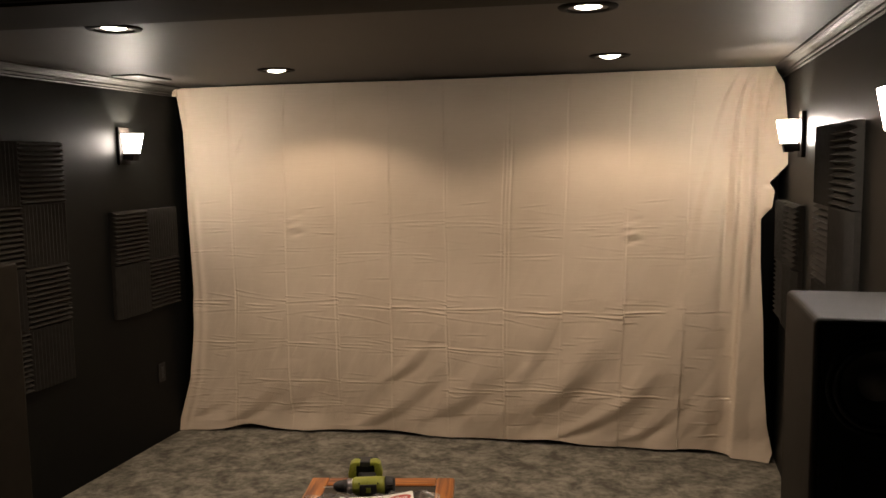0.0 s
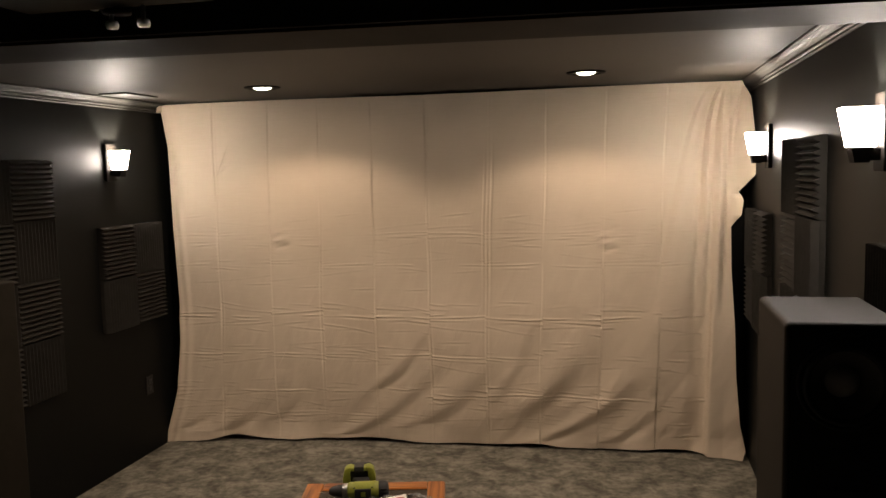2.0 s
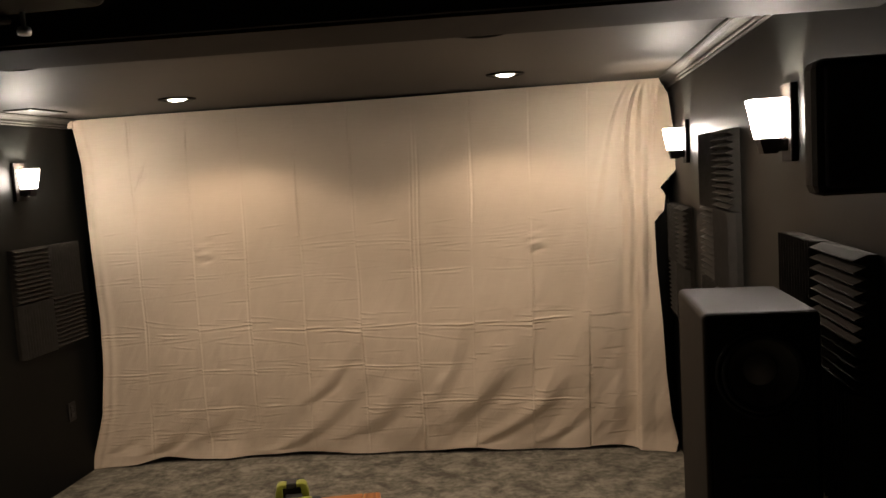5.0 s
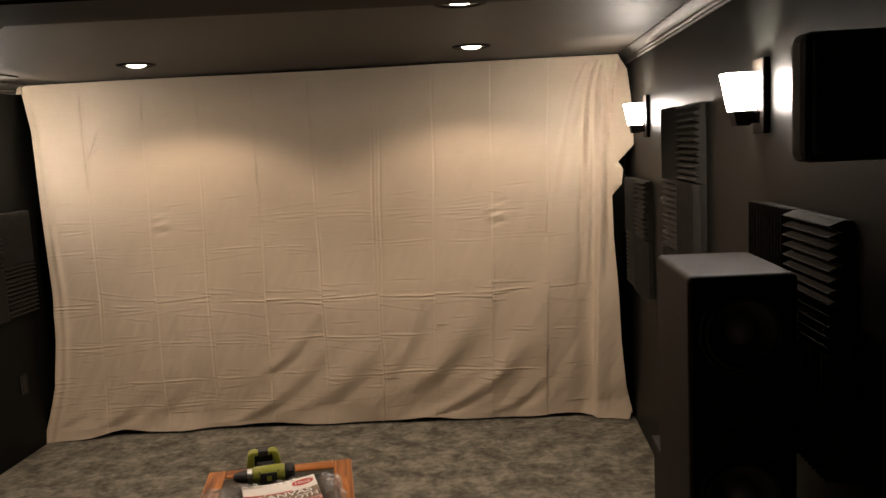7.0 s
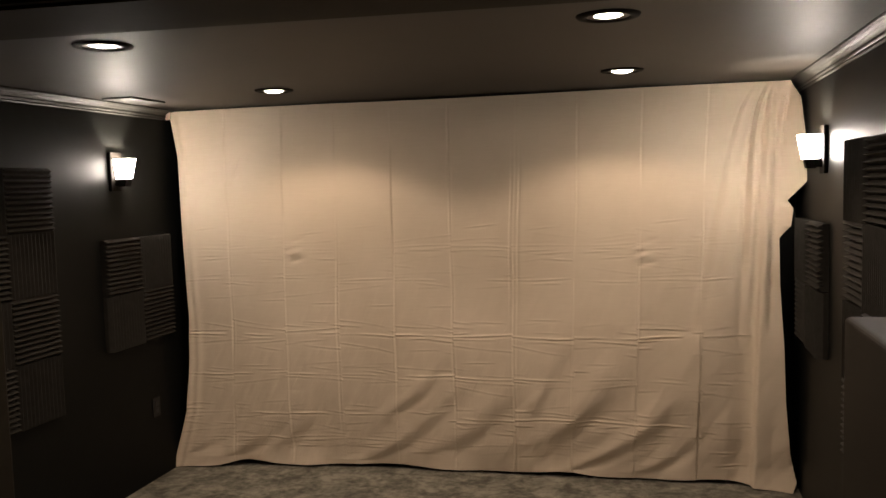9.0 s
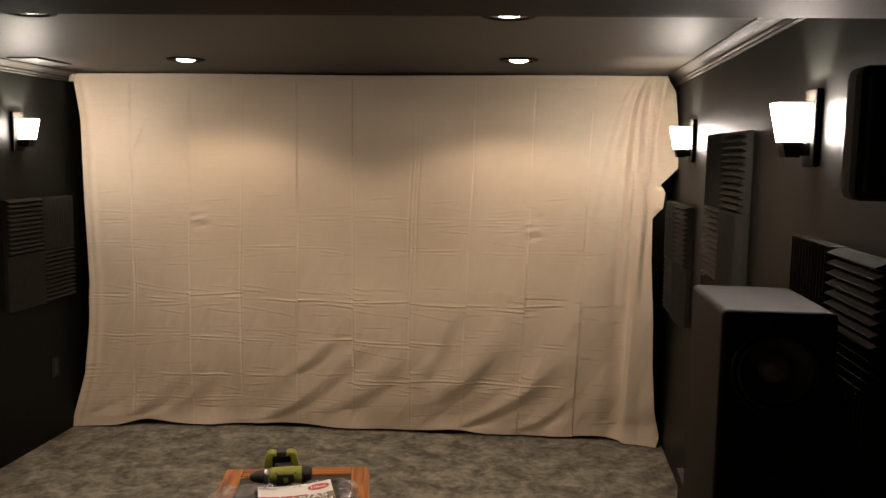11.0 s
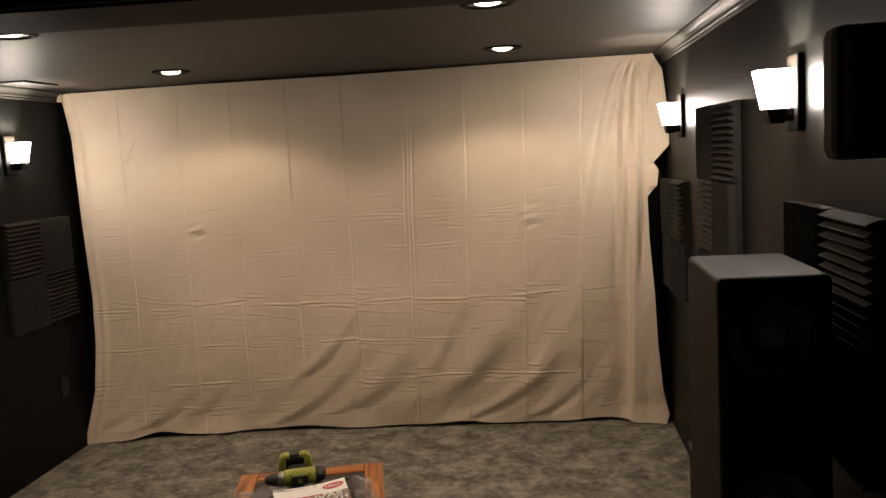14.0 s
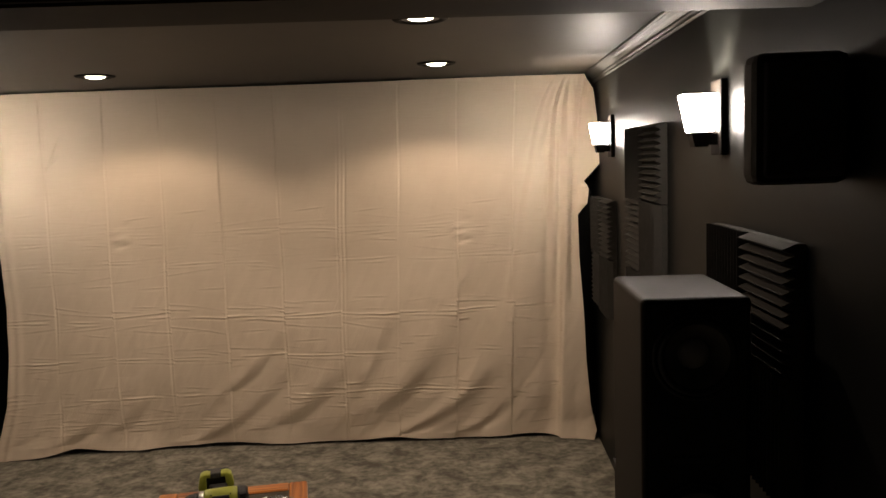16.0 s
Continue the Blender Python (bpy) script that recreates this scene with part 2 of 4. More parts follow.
def prism(points, axis, a, b, bm=None):
    """A closed outline of (u, v) drawn along an axis from a to b."""
    bm = bm or bmesh.new()

    def place(u, v, w):
        return {"x": (w, u, v), "y": (u, w, v), "z": (u, v, w)}[axis]

    lo = [bm.verts.new(place(u, v, a)) for u, v in points]
    hi = [bm.verts.new(place(u, v, b)) for u, v in points]
    n = len(points)
    for i in range(n):
        bm.faces.new((lo[i], lo[(i + 1) % n], hi[(i + 1) % n], hi[i]))
    bm.faces.new(lo)
    bm.faces.new(hi)
    bmesh.ops.recalc_face_normals(bm, faces=bm.faces)
    return bm


def turned(profile, steps=32, bm=None, close=True):
    """A turned shape round z from (radius, height) pairs."""
    bm = bm or bmesh.new()
    rings = []
    for r, h in profile:
        if r < 1e-5:
            rings.append([bm.verts.new((0, 0, h))])
        else:
            rings.append([bm.verts.new((r * math.cos(2 * math.pi * i / steps), r * math.sin(2 * math.pi * i / steps), h)) for i in range(steps)])
    for p, q in zip(rings, rings[1:]):
        for i in range(steps):
            j = (i + 1) % steps
            if len(p) == 1 and len(q) > 1:
                bm.faces.new((p[0], q[i], q[j]))
            elif len(q) == 1 and len(p) > 1:
                bm.faces.new((p[i], q[0], p[j]))
            elif len(p) > 1:
                bm.faces.new((p[i], q[i], q[j], p[j]))
    bmesh.ops.recalc_face_normals(bm, faces=bm.faces)
    return bm


def thing(name, at, label, category, group=""):
    ob = new(name)
    ob.matrix_basis = at
    return tagged(ob, label, category, group)


def structure(name, bm, mat, label, category):
    return tagged(part(name, bm, mat), label, category, kind="structure")


# ---- the room ----
WALL_Y = 5.12
structure("floor", box(WALL_L - 0.1, WALL_R + 0.1, BACK - 0.1, WALL_Y + 0.1, -0.1, 0), M_CARPET, "mottled grey-taupe cut-pile carpet, wall to wall", "carpet")
structure("wall_east", box(WALL_R, WALL_R + 0.1, BACK, WALL_Y, 0, 2.6), M_WALL, "charcoal painted side wall with sconces and foam", "wall")
structure("wall_west", box(WALL_L - 0.1, WALL_L, BACK, WALL_Y, 0, 2.6), M_WALL, "charcoal painted side wall with sconces and foam", "wall")
structure("wall_north", box(WALL_L - 0.1, WALL_R + 0.1, WALL_Y, WALL_Y + 0.1, 0, 2.6), M_WALL, "charcoal painted end wall behind the hung cloth", "wall")
# rear wall is never in view; its place and tone serve as a reflector
structure("wall_south", box(WALL_L - 0.1, WALL_R + 0.1, BACK - 0.1, BACK, 0, 2.6), M_REAR, "unseen grey rear wall, assumed, bouncing light to the front", "wall")
structure("ceiling", prism([(WALL_L, beam_far(WALL_L)), (WALL_R, beam_far(WALL_R)), (WALL_R, WALL_Y), (WALL_L, WALL_Y)], "z", CEIL, 2.6), M_CEIL,
          "dark taupe satin ceiling with recessed lamps", "ceiling")
structure("ceiling_rear", box(WALL_L, WALL_R, BACK, 1.75, 2.46, 2.6), M_BLACK, "black ceiling behind the beam", "ceiling")


def build_beam():
    """The dropped beam: its underside with a small stop bead on the near edge."""
    def band(d0, d1, z0, z1):
        return prism([(WALL_L, beam_far(WALL_L) - d1), (WALL_R, beam_far(WALL_R) - d1), (WALL_R, beam_far(WALL_R) - d0), (WALL_L, beam_far(WALL_L) - d0)], "z", z0, z1)
    structure("ceiling_beam", band(0.0, 0.235, 2.013, 2.46), M_BEAM, "dark taupe boxed beam dropped below the ceiling", "beam")
    structure("trim_beam", band(0.237, 0.252, 2.019, 2.46), M_BLACK, "black face board of the boxed beam", "trim")


build_beam()


def build_crown(side):
    """Crown moulding: cove and two beads between wall and ceiling."""
    prof = [(0, 0.0), (0.006, 0.0), (0.010, 0.006), (0.006, 0.012), (0.012, 0.016), (0.015, 0.022), (0.012, 0.027), (0.018, 0.034), (0.028, 0.042),
            (0.040, 0.047), (0.044, 0.050), (0.049, 0.048), (0.056, 0.053), (0.056, 0.060), (0, 0.060)]
    wall = WALL_R if side > 0 else WALL_L
    pts = [(wall - side * u * 1.05, CEIL - 0.061 + v) for u, v in prof]
    structure("crown_moulding", prism(pts, "y", beam_far(wall) + 0.001, WALL_Y - 0.002), M_TRIM, "satin grey crown moulding along wall and ceiling", "moulding")


build_crown(1)
build_crown(-1)


# ---- the hung drop cloth ----
def cloth_edges(z):
    """Left and right edge: the side hangs free, a corner laps on to the side wall and a small flap hangs under it."""
    zs = [0.0, 0.06, 0.22, 0.50, 0.78, 1.13, 1.375, 1.44, 1.525, 1.555, 1.572, 1.62, 1.67, 1.88, 2.10, 2.19]
    rs = [0.905, 0.925, 0.890, 0.866, 0.855, 0.834, 0.831, 0.880, 0.890, 0.880, 0.868, 0.905, 0.941, 0.938, 0.918, 0.885]
    zl = [0.0, 0.12, 0.34, 0.64, 0.93, 1.40, 1.92, 2.15, 2.19]
    ls = [-2.705, -2.68, -2.626, -2.602, -2.597, -2.620, -2.630, -2.665, -2.672]
    return np.interp(z, zl, ls), np.interp(z, zs, rs)


def smooth_noise(x, z, sx, sz, seed, octaves=3):
    """Value noise on a lattice, summed over octaves; arrays in, array out."""
    out = np.zeros_like(x)
    amp = 1.0
    for o in range(octaves):
        r = np.random.RandomState(seed + o).rand(97, 97) * 2 - 1
        u, v = x / sx * 2 ** o + 40.3, z / sz * 2 ** o + 40.7
        i, j = np.floor(u).astype(int), np.floor(v).astype(int)
        fu, fv = u - i, v - j
        fu, fv = fu * fu * (3 - 2 * fu), fv * fv * (3 - 2 * fv)
        i, j = i % 96, j % 96
        out += amp * ((r[i, j] * (1 - fu) + r[i + 1, j] * fu) * (1 - fv) + (r[i, j + 1] * (1 - fu) + r[i + 1, j + 1] * fu) * fv)
        amp *= 0.5
    return out


FOLD_X = [-2.318, -1.962, -1.633, -1.291, -0.938, -0.573, -0.246, 0.104, 0.438]
FOLD_Z = [(1.35, 0.0030), (1.155, 0.0042), (0.83, 0.0105), (0.585, 0.0066), (0.34, 0.0076), (0.19, 0.0032)]
# hanging drapes: foot x and z, head x and z, depth, width
DRAPES = [
    (-2.62, 0.09, -2.33, 0.30, 0.016, 0.06),
    (-2.36, 0.07, -1.94, 0.40, 0.036, 0.08),
    (-2.02, 0.14, -1.66, 0.84, 0.022, 0.08),
    (-1.52, 0.05, -0.95, 0.46, 0.024, 0.08),
    (-1.31, 0.36, -0.90, 0.86, 0.021, 0.055),
    (-1.02, 0.14, -0.50, 0.64, 0.024, 0.09),
    (-0.51, 0.36, -0.28, 0.88, 0.018, 0.06),
    (-0.43, 0.20, 0.11, 0.78, 0.030, 0.10),
    (-0.27, 0.05, 0.20, 0.40, 0.024, 0.07),
    (0.04, 0.18, 0.43, 0.76, 0.026, 0.09),
    (0.09, 0.05, 0.44, 0.30, 0.018, 0.06),
    (0.37, 0.30, 0.60, 1.15, 0.028, 0.09),
    (0.08, 0.90, 0.36, 1.48, 0.013, 0.06),
    (-0.17, 0.92, 0.06, 1.34, 0.008, 0.06),
]


def build_cloth():
    nx, nz = 900, 600
    u, v = np.meshgrid(np.linspace(0, 1, nx), np.linspace(0, 1, nz), indexing="ij")
    top = 2.190 + 0.003 * np.sin(u * 9) * (u > 0.05)
    ux = -2.70 + 3.55 * u
    hem = 0.003 + 0.008 * np.clip(u * 6, 0, 1) * np.clip((1 - u) * 9, 0, 1) + 0.004 * np.sin(u * 21 + 1) * np.clip(u * 8, 0, 1) * np.clip((1 - u) * 8, 0, 1)
    hem = hem + 0.006 * np.clip((ux + 2.55) / 0.5, 0, 1) * np.clip((0.8 - ux) / 0.2, 0, 1)
    hem = hem + 0.034 * np.exp(-((ux + 2.24) / 0.13) ** 2) + 0.014 * np.exp(-((ux + 1.30) / 0.20) ** 2) + 0.018 * np.exp(-((ux + 0.32) / 0.11) ** 2) + 0.012 * np.exp(-((ux - 0.55) / 0.12) ** 2)
    z = hem + (top - hem) * v
    xl, xr = cloth_edges(z)
    # the ragged right-hand edge only pulls on the last hand's width of the cloth
    straight = 0.83
    x = xl + (straight - xl) * u
    pull = np.clip((u - 0.955) / 0.045, 0, 1)
    x = x + (xr - straight) * pull ** 1.3
    low = np.clip((1.25 - z) / 1.1, 0, 1)
    y = np.zeros_like(x)
    # pressed vertical folds: a thin crease and a change of slope, leaning slightly
    for k, fx in enumerate(FOLD_X):
        wander = fx + 0.006 * np.sin(z * 2.3 + k * 1.7) + 0.002 * np.sin(z * 9 + k) + (0.010 + 0.026 * k / 8 * (k > 4)) * (z - 1.1)
        d = x - wander
        here = np.clip(0.70 + 0.75 * smooth_noise(z * 0 + k * 3.1, z, 1, 0.26, 900 + k, 2), 0.05, 1.6)
        sign = 1 if k in (0, 2, 4, 5) else -1
        here = here * (0.6 if k == 1 else 1.0) + (0.9 * np.clip((0.95 - z) * 3, 0, 1) if k == 8 else 0.0)
        y += sign * 0.0028 * here * np.exp(-(d / 0.0050) ** 2) - sign * 0.0014 * here * np.exp(-((d - 0.011) / 0.006) ** 2)
        y += 0.0032 * here * np.tanh(d / 0.009) * np.exp(-np.abs(d) / 0.07)
        if k == 5:
            for off in (-0.022, 0.024):
                y += 0.0034 * np.exp(-((d - off) / 0.006) ** 2) * np.clip((1.98 - z) * 3, 0, 1) * np.clip((z - 0.9) * 4, 0.15, 1)
    # pressed cross folds, broken and bowed between the vertical folds, with short pinched wrinkles beside them
    span = (x + 2.66) / 0.345
    cell = np.floor(span)
    along = span - cell
    inner = np.clip((0.735 - x) / 0.05, 0.12, 1)
    near = inner * (0.35 + 0.65 * np.abs(2 * along - 1) ** 0.8)
    for k, (fz, depth) in enumerate(FOLD_Z):
        bow = np.sin(cell * 2.1 + k * 1.9)
        d = z - fz - 0.005 * bow - 0.014 * bow * (along - 0.5) - 0.006 * np.cos(cell * 1.3 + k) * np.sin(along * math.pi)
        here = np.clip(0.45 + 0.85 * smooth_noise(x, z * 0 + k * 2.7, 0.15, 1, 300 + k, 2), 0.0, 1.5) * inner
        y -= depth * 0.55 * here * np.exp(-(d / 0.0046) ** 2)
        y += depth * 0.50 * here * np.exp(-((d + 0.010) / 0.0055) ** 2)
        y += depth * 0.25 * here * np.tanh(d / 0.006) * np.exp(-np.abs(d) / 0.05)
        for q, (off, wid, gain) in enumerate(((-0.022, 0.0042, 0.50), (0.022, 0.0042, 0.50), (0.042, 0.0046, 0.36), (-0.046, 0.0046, 0.36), (0.066, 0.005, 0.26), (-0.075, 0.005, 0.26))):
            tilt = off * (0.7 + 0.6 * (along if np.sin(k + q) > 0 else 1 - along))
            some = np.clip(smooth_noise(x, z * 0 + k * 5.3 + q * 1.7, 0.17, 1, 500 + 10 * k + q, 1) * 1.9 - 0.1, 0, 1) * near
            y -= gain * depth * some * (np.exp(-((d - tilt) / wid) ** 2) - 0.7 * np.exp(-((d - tilt + 0.010) / 0.006) ** 2))
    # panels billow softly, with a fine crumple that grows towards the floor
    y += 0.007 * smooth_noise(x, z, 0.40, 0.50, 11, 2)
    y += 0.0050 * smooth_noise(x - 0.55 * z, z, 0.11, 0.26, 51, 3) * (0.25 + low)
    # short pinched lines at any height inside a panel
    for q in range(22):
        rnd = np.random.RandomState(2000 + q)
        hz = 0.12 + 1.35 * rnd.rand() ** 1.3
        drop = hz + 0.030 * np.sin(cell * (1.3 + q * 0.37) + q) + (0.06 * rnd.rand() - 0.02) * (along - 0.5)
        on = np.clip(np.sin(cell * (2.2 + 0.31 * q) + 1.7 * q) * 1.4, 0, 1) * np.clip(1.05 - 3.1 * np.abs(along - (0.1 + 0.8 * rnd.rand())), 0, 1)
        y -= 0.0022 * inner * on * (np.exp(-((z - drop) / 0.0042) ** 2) - 0.8 * np.exp(-((z - drop + 0.010) / 0.006) ** 2))
    # drapes: each sweeps along the floor and then climbs to the right, steep underneath
    for k, (x0, z0, x1, z1, deep, wide) in enumerate(DRAPES):
        rise = (z - z0) / (z1 - z0)
        climb = np.clip(rise, 0, 1.6)
        crest = x0 - 0.5 * wide + (x1 - x0) * climb ** 0.70 + 0.020 * smooth_noise(x * 0 + k, z, 1, 0.22, 700 + k, 2)
        strength = np.clip(rise * 3 + 0.45, 0, 1) * np.clip(1.25 - rise, 0, 1) ** 0.8 * np.clip(0.9 + 0.35 * smooth_noise(x, z, 0.3, 0.3, 760 + k, 2), 0.3, 1.3)
        t = (x - crest) / wide
        y -= 0.68 * deep * strength * np.where(t < 0, np.exp(-(t / 1.15) ** 2), np.exp(-(t / 0.85) ** 2))
        y += 0.36 * deep * strength * np.exp(-((t - 1.5) / 0.75) ** 2)
    # the foot kicks forward over the carpet in places
    kick = np.clip(0.55 + 0.8 * smooth_noise(x, z * 0, 0.30, 1, 870, 2), 0, 1.3)
    y -= 0.030 * kick * np.clip((0.13 - z) / 0.13, 0, 1) ** 1.5
    # two pinched dents where the cloth was caught, and the forked crease on the first fold
    for px, pz in ((0.140, 1.285), (-1.90, 1.315)):
        for dx, dz, g in ((0, 0, 0.011), (0.018, -0.045, -0.010), (-0.02, 0.05, 0.006), (0.03, 0.075, -0.004)):
            y -= g * np.exp(-((x - px - dx) / 0.040) ** 2 - ((z - pz - dz - 0.25 * (x - px)) / 0.015) ** 2)
    for tilt in (0.9, 2.2):
        fork = z - 1.75 - tilt * (x + 2.29)
        y += 0.005 * np.exp(-(fork / 0.014) ** 2) * np.exp(-((x + 2.25) / 0.035) ** 2)
    # gathers at the right-hand side, fanning from the top corner, and the lapped strip that hangs before them
    fall = 2.19 - z
    open_top = np.clip(fall * 9, 0.2, 1)
    for k, (start, sweep, lean, deep) in enumerate(((0.775, 0.085, 0.045, 0.022), (0.800, 0.050, 0.040, 0.014), (0.852, 0.030, 0.010, 0.010), (0.720, 0.090, 0.180, 0.006))):
        fan = start - sweep * (1 - np.exp(-fall / 0.13)) - lean * fall
        wide = 0.007 + 0.014 * np.clip(fall / 0.8, 0, 1)
        fade = open_top * np.clip((1.45 - fall) * 1.6, 0, 1)
        y += deep * fade * np.exp(-((x - fan) / wide) ** 2)
        y -= 0.8 * deep * fade * np.exp(-((x - fan - 2.0 * wide) / (1.2 * wide)) ** 2)
    tuck = 0.888 - 0.045 * np.clip(fall / 0.34, 0, 1)
    y += 0.034 * open_top * np.clip(1.5 - fall / 0.36, 0, 1) * np.exp(-((x - tuck) / 0.010) ** 2)
    seam = 0.822 - 0.030 * fall
    y += (0.016 + 0.016 * np.clip((fall - 0.7) * 3, 0, 1)) * open_top * np.exp(-((x - seam) / (0.009 + 0.010 * np.clip(fall - 0.6, 0, 1))) ** 2) * np.clip((z - 0.85) * 3, 0, 1)
    y -= 0.016 * open_top * np.exp(-((x - seam + 0.032) / 0.016) ** 2) * np.clip((z - 0.9) * 3, 0, 1)
    lap = 0.700 + 0.030 * z
    below = np.clip((1.45 - z) / 0.7, 0, 1)
    y -= 0.030 * below * (0.5 + 0.5 * np.tanh((x - lap) / 0.008))
    y += 0.030 * below * np.exp(-((x - lap + 0.05) / 0.07) ** 2) * (x < lap)
    for reach, gain, w in ((0.34, 0.010, 0.034), (0.52, 0.007, 0.050)):
        line = 0.80 - reach * np.clip(fall / 0.95, 0, 1.35) ** 0.85
        fade = np.clip(1.25 - fall / 1.05, 0, 1) * np.clip(fall * 6, 0.15, 1)
        y -= gain * fade * np.exp(-((x - line) / (w * (0.5 + 0.7 * fall))) ** 2)
    # the corner laps forward along the side wall
    y -= 0.14 * np.clip((x - 0.845) / 0.095, 0, 1.1) ** 1.3 * np.clip((z - 1.54) / 0.06, 0, 1) * np.clip((2.21 - z) / 0.12, 0.25, 1)
    y -= 0.06 * np.clip((x - 0.83) / 0.06, 0, 1) * np.clip((z - 1.40) / 0.04, 0, 1) * np.clip((1.56 - z) / 0.02, 0, 1)
    # turned edge at the left
    y += -0.010 * np.exp(-((u - 0.016) / 0.006) ** 2) - 0.025 * np.exp(-(u / 0.010) ** 2) * np.clip(1.6 - z, 0, 1)
    y *= np.clip((2.20 - z) / 0.06, 0.2, 1)
    # the foot swings slightly: forward at the left corner, back along the middle
    y += cloth_y(x) + np.clip((0.9 - z) / 0.9, 0, 1) * (-0.05 + 0.06 * np.clip((x + 2.7) / 1.0, 0, 1)) + np.clip((1.0 - z) / 1.0, 0, 1) ** 2.4 * 0.075 * np.clip((x + 2.6) / 1.1, 0, 1) * np.clip((1.0 - x) / 0.2, 0.55, 1)
    y = np.minimum(y, WALL_Y - 0.02)
    verts = np.stack([x, y, z], -1).reshape(-1, 3)
    idx = np.arange(nx * nz).reshape(nx, nz)
    quads = np.stack([idx[:-1, :-1], idx[1:, :-1], idx[1:, 1:], idx[:-1, 1:]], -1).reshape(-1, 4)
    me = bpy.data.meshes.new("drop_cloth")
    me.from_pydata(verts.tolist(), [], quads.tolist())
    me.materials.append(M_CANVAS)
    me.shade_smooth()
    ob = new("drop_cloth", me)
    tagged(ob, "creased unbleached canvas drop cloth hung across the end wall", "drop cloth")
    return ob


drop_cloth = build_cloth()
part("corner_tab", box(-2.682, -2.648, 4.772, 4.788, 2.140, 2.192, 0.003), M_CANVAS, drop_cloth, "folded canvas corner on its batten end")


# ---- recessed lamps ----
def build_downlight(radius, sag):
    root = thing("ceiling_lamp", pose(0, 0, CEIL), "lit recessed ceiling lamp with a dark trim ring", "ceiling lamp", "recessed ceiling lamps")
    part("trim_ring", turned([(0.066, -0.002), (0.068, -0.007), (0.078, -0.009), (0.094, -0.006), (0.098, 0.0)], 40), M_BRONZE, root, smooth=True)
    part("reflector", turned([(0.066, -0.0025), (radius, -0.0015)], 40), M_WHITE_TRIM, root, "grey inner reflector ring", smooth=True)
    part("lamp_face", turned([(0.0, -sag), (radius * 0.55, -sag * 0.82), (radius * 0.88, -sag * 0.4), (radius, -0.001)], 32), M_LAMP, root, "glowing frosted lamp face", smooth=True)
    return root


LAMPS = [(-1.655, 4.14, 0.050, 0.016), (0.057, 4.165, 0.050, 0.016), (-1.60, 2.725, 0.044, 0.007), (0.06, 2.86, 0.044, 0.008)]
for x, y, radius, sag in LAMPS:
    build_downlight(radius, sag).matrix_basis = pose(x, y, CEIL)
    for watts, wide, blend in ((SPOT_W, 139, 0.34), (SPILL_W, 178, 0.30)):
        data = bpy.data.lights.new("recessed_light", "SPOT")
        data.energy, data.color, data.shadow_soft_size, data.spot_size, data.spot_blend = watts, WARM, 0.045, radians(wide), blend
        new("recessed_light", data).matrix_basis = pose(x, y, CEIL - 0.02)


# ---- wall sconces ----
def build_sconce():
    """Faces +x from a wall at x = 0; the base is the plate's middle."""
    root = thing("wall_sconce", pose(0, 0, 0), "lit wall sconce, tapered opal glass on dark bronze plate", "sconce", "wall sconces")
    part("back_plate", box(0.0, 0.020, -0.050, 0.050, -0.105, 0.110, 0.004), M_BRONZE, root, "dark bronze back plate")
    part("arm", box(0.018, 0.060, -0.020, 0.020, -0.075, -0.040, 0.003), M_BRONZE, root)
    cup = prism([(0.038, -0.037), (0.096, -0.037), (0.086, -0.080), (0.048, -0.080)], "y", -0.027, 0.027)
    part("cup", cup, M_BRONZE, root, "dark bronze tapered cup")
    shade = bmesh.new()
    t = 0.004
    lo, hi, z0, z1 = 0.033, 0.047, -0.037, 0.070

    def ring(cx, h, z):
        return [shade.verts.new((cx + a * h, b * h * 0.76, z)) for a, b in ((-1, -1), (1, -1), (1, 1), (-1, 1))]
    rings = [ring(0.066, lo, z0), ring(0.072, hi, z1), ring(0.072, hi - t, z1), ring(0.066, lo - t, z0 + t)]
    for n, (p, q) in enumerate(zip(rings, rings[1:])):
        for i in range(4):
            shade.faces.new((p[i], p[(i + 1) % 4], q[(i + 1) % 4], q[i])).material_index = min(n, 1)
    shade.faces.new(rings[0][::-1])
    shade.faces.new(rings[3]).material_index = 1
    bmesh.ops.recalc_face_normals(shade, faces=shade.faces)
    part("shade", shade, M_SHADE, root, "glowing opal glass shade, open at the top").data.materials.append(M_SHADE_IN)
    return root


SCONCES = [(-1, 2.430, 1.811), (-1, 4.30, 1.811), (1, 4.255, 1.820), (1, 2.62, 1.820)]


def sconce_pose(side, y, z):
    return pose(WALL_L, y, z) if side > 0 else pose(WALL_R, y, z, 0, 0, 180)


first = build_sconce()
for k, spec in enumerate(SCONCES):
    if k:
        copy_thing(first, sconce_pose(*spec))
    else:
        first.matrix_basis = sconce_pose(*spec)
    data = bpy.data.lights.new("sconce_bulb", "POINT")
    data.energy, data.color, data.shadow_soft_size = BULB_W, OPAL, 0.012
    new("sconce_bulb", data).matrix_basis = sconce_pose(*spec) @ pose(0.070, 0, 0.02)


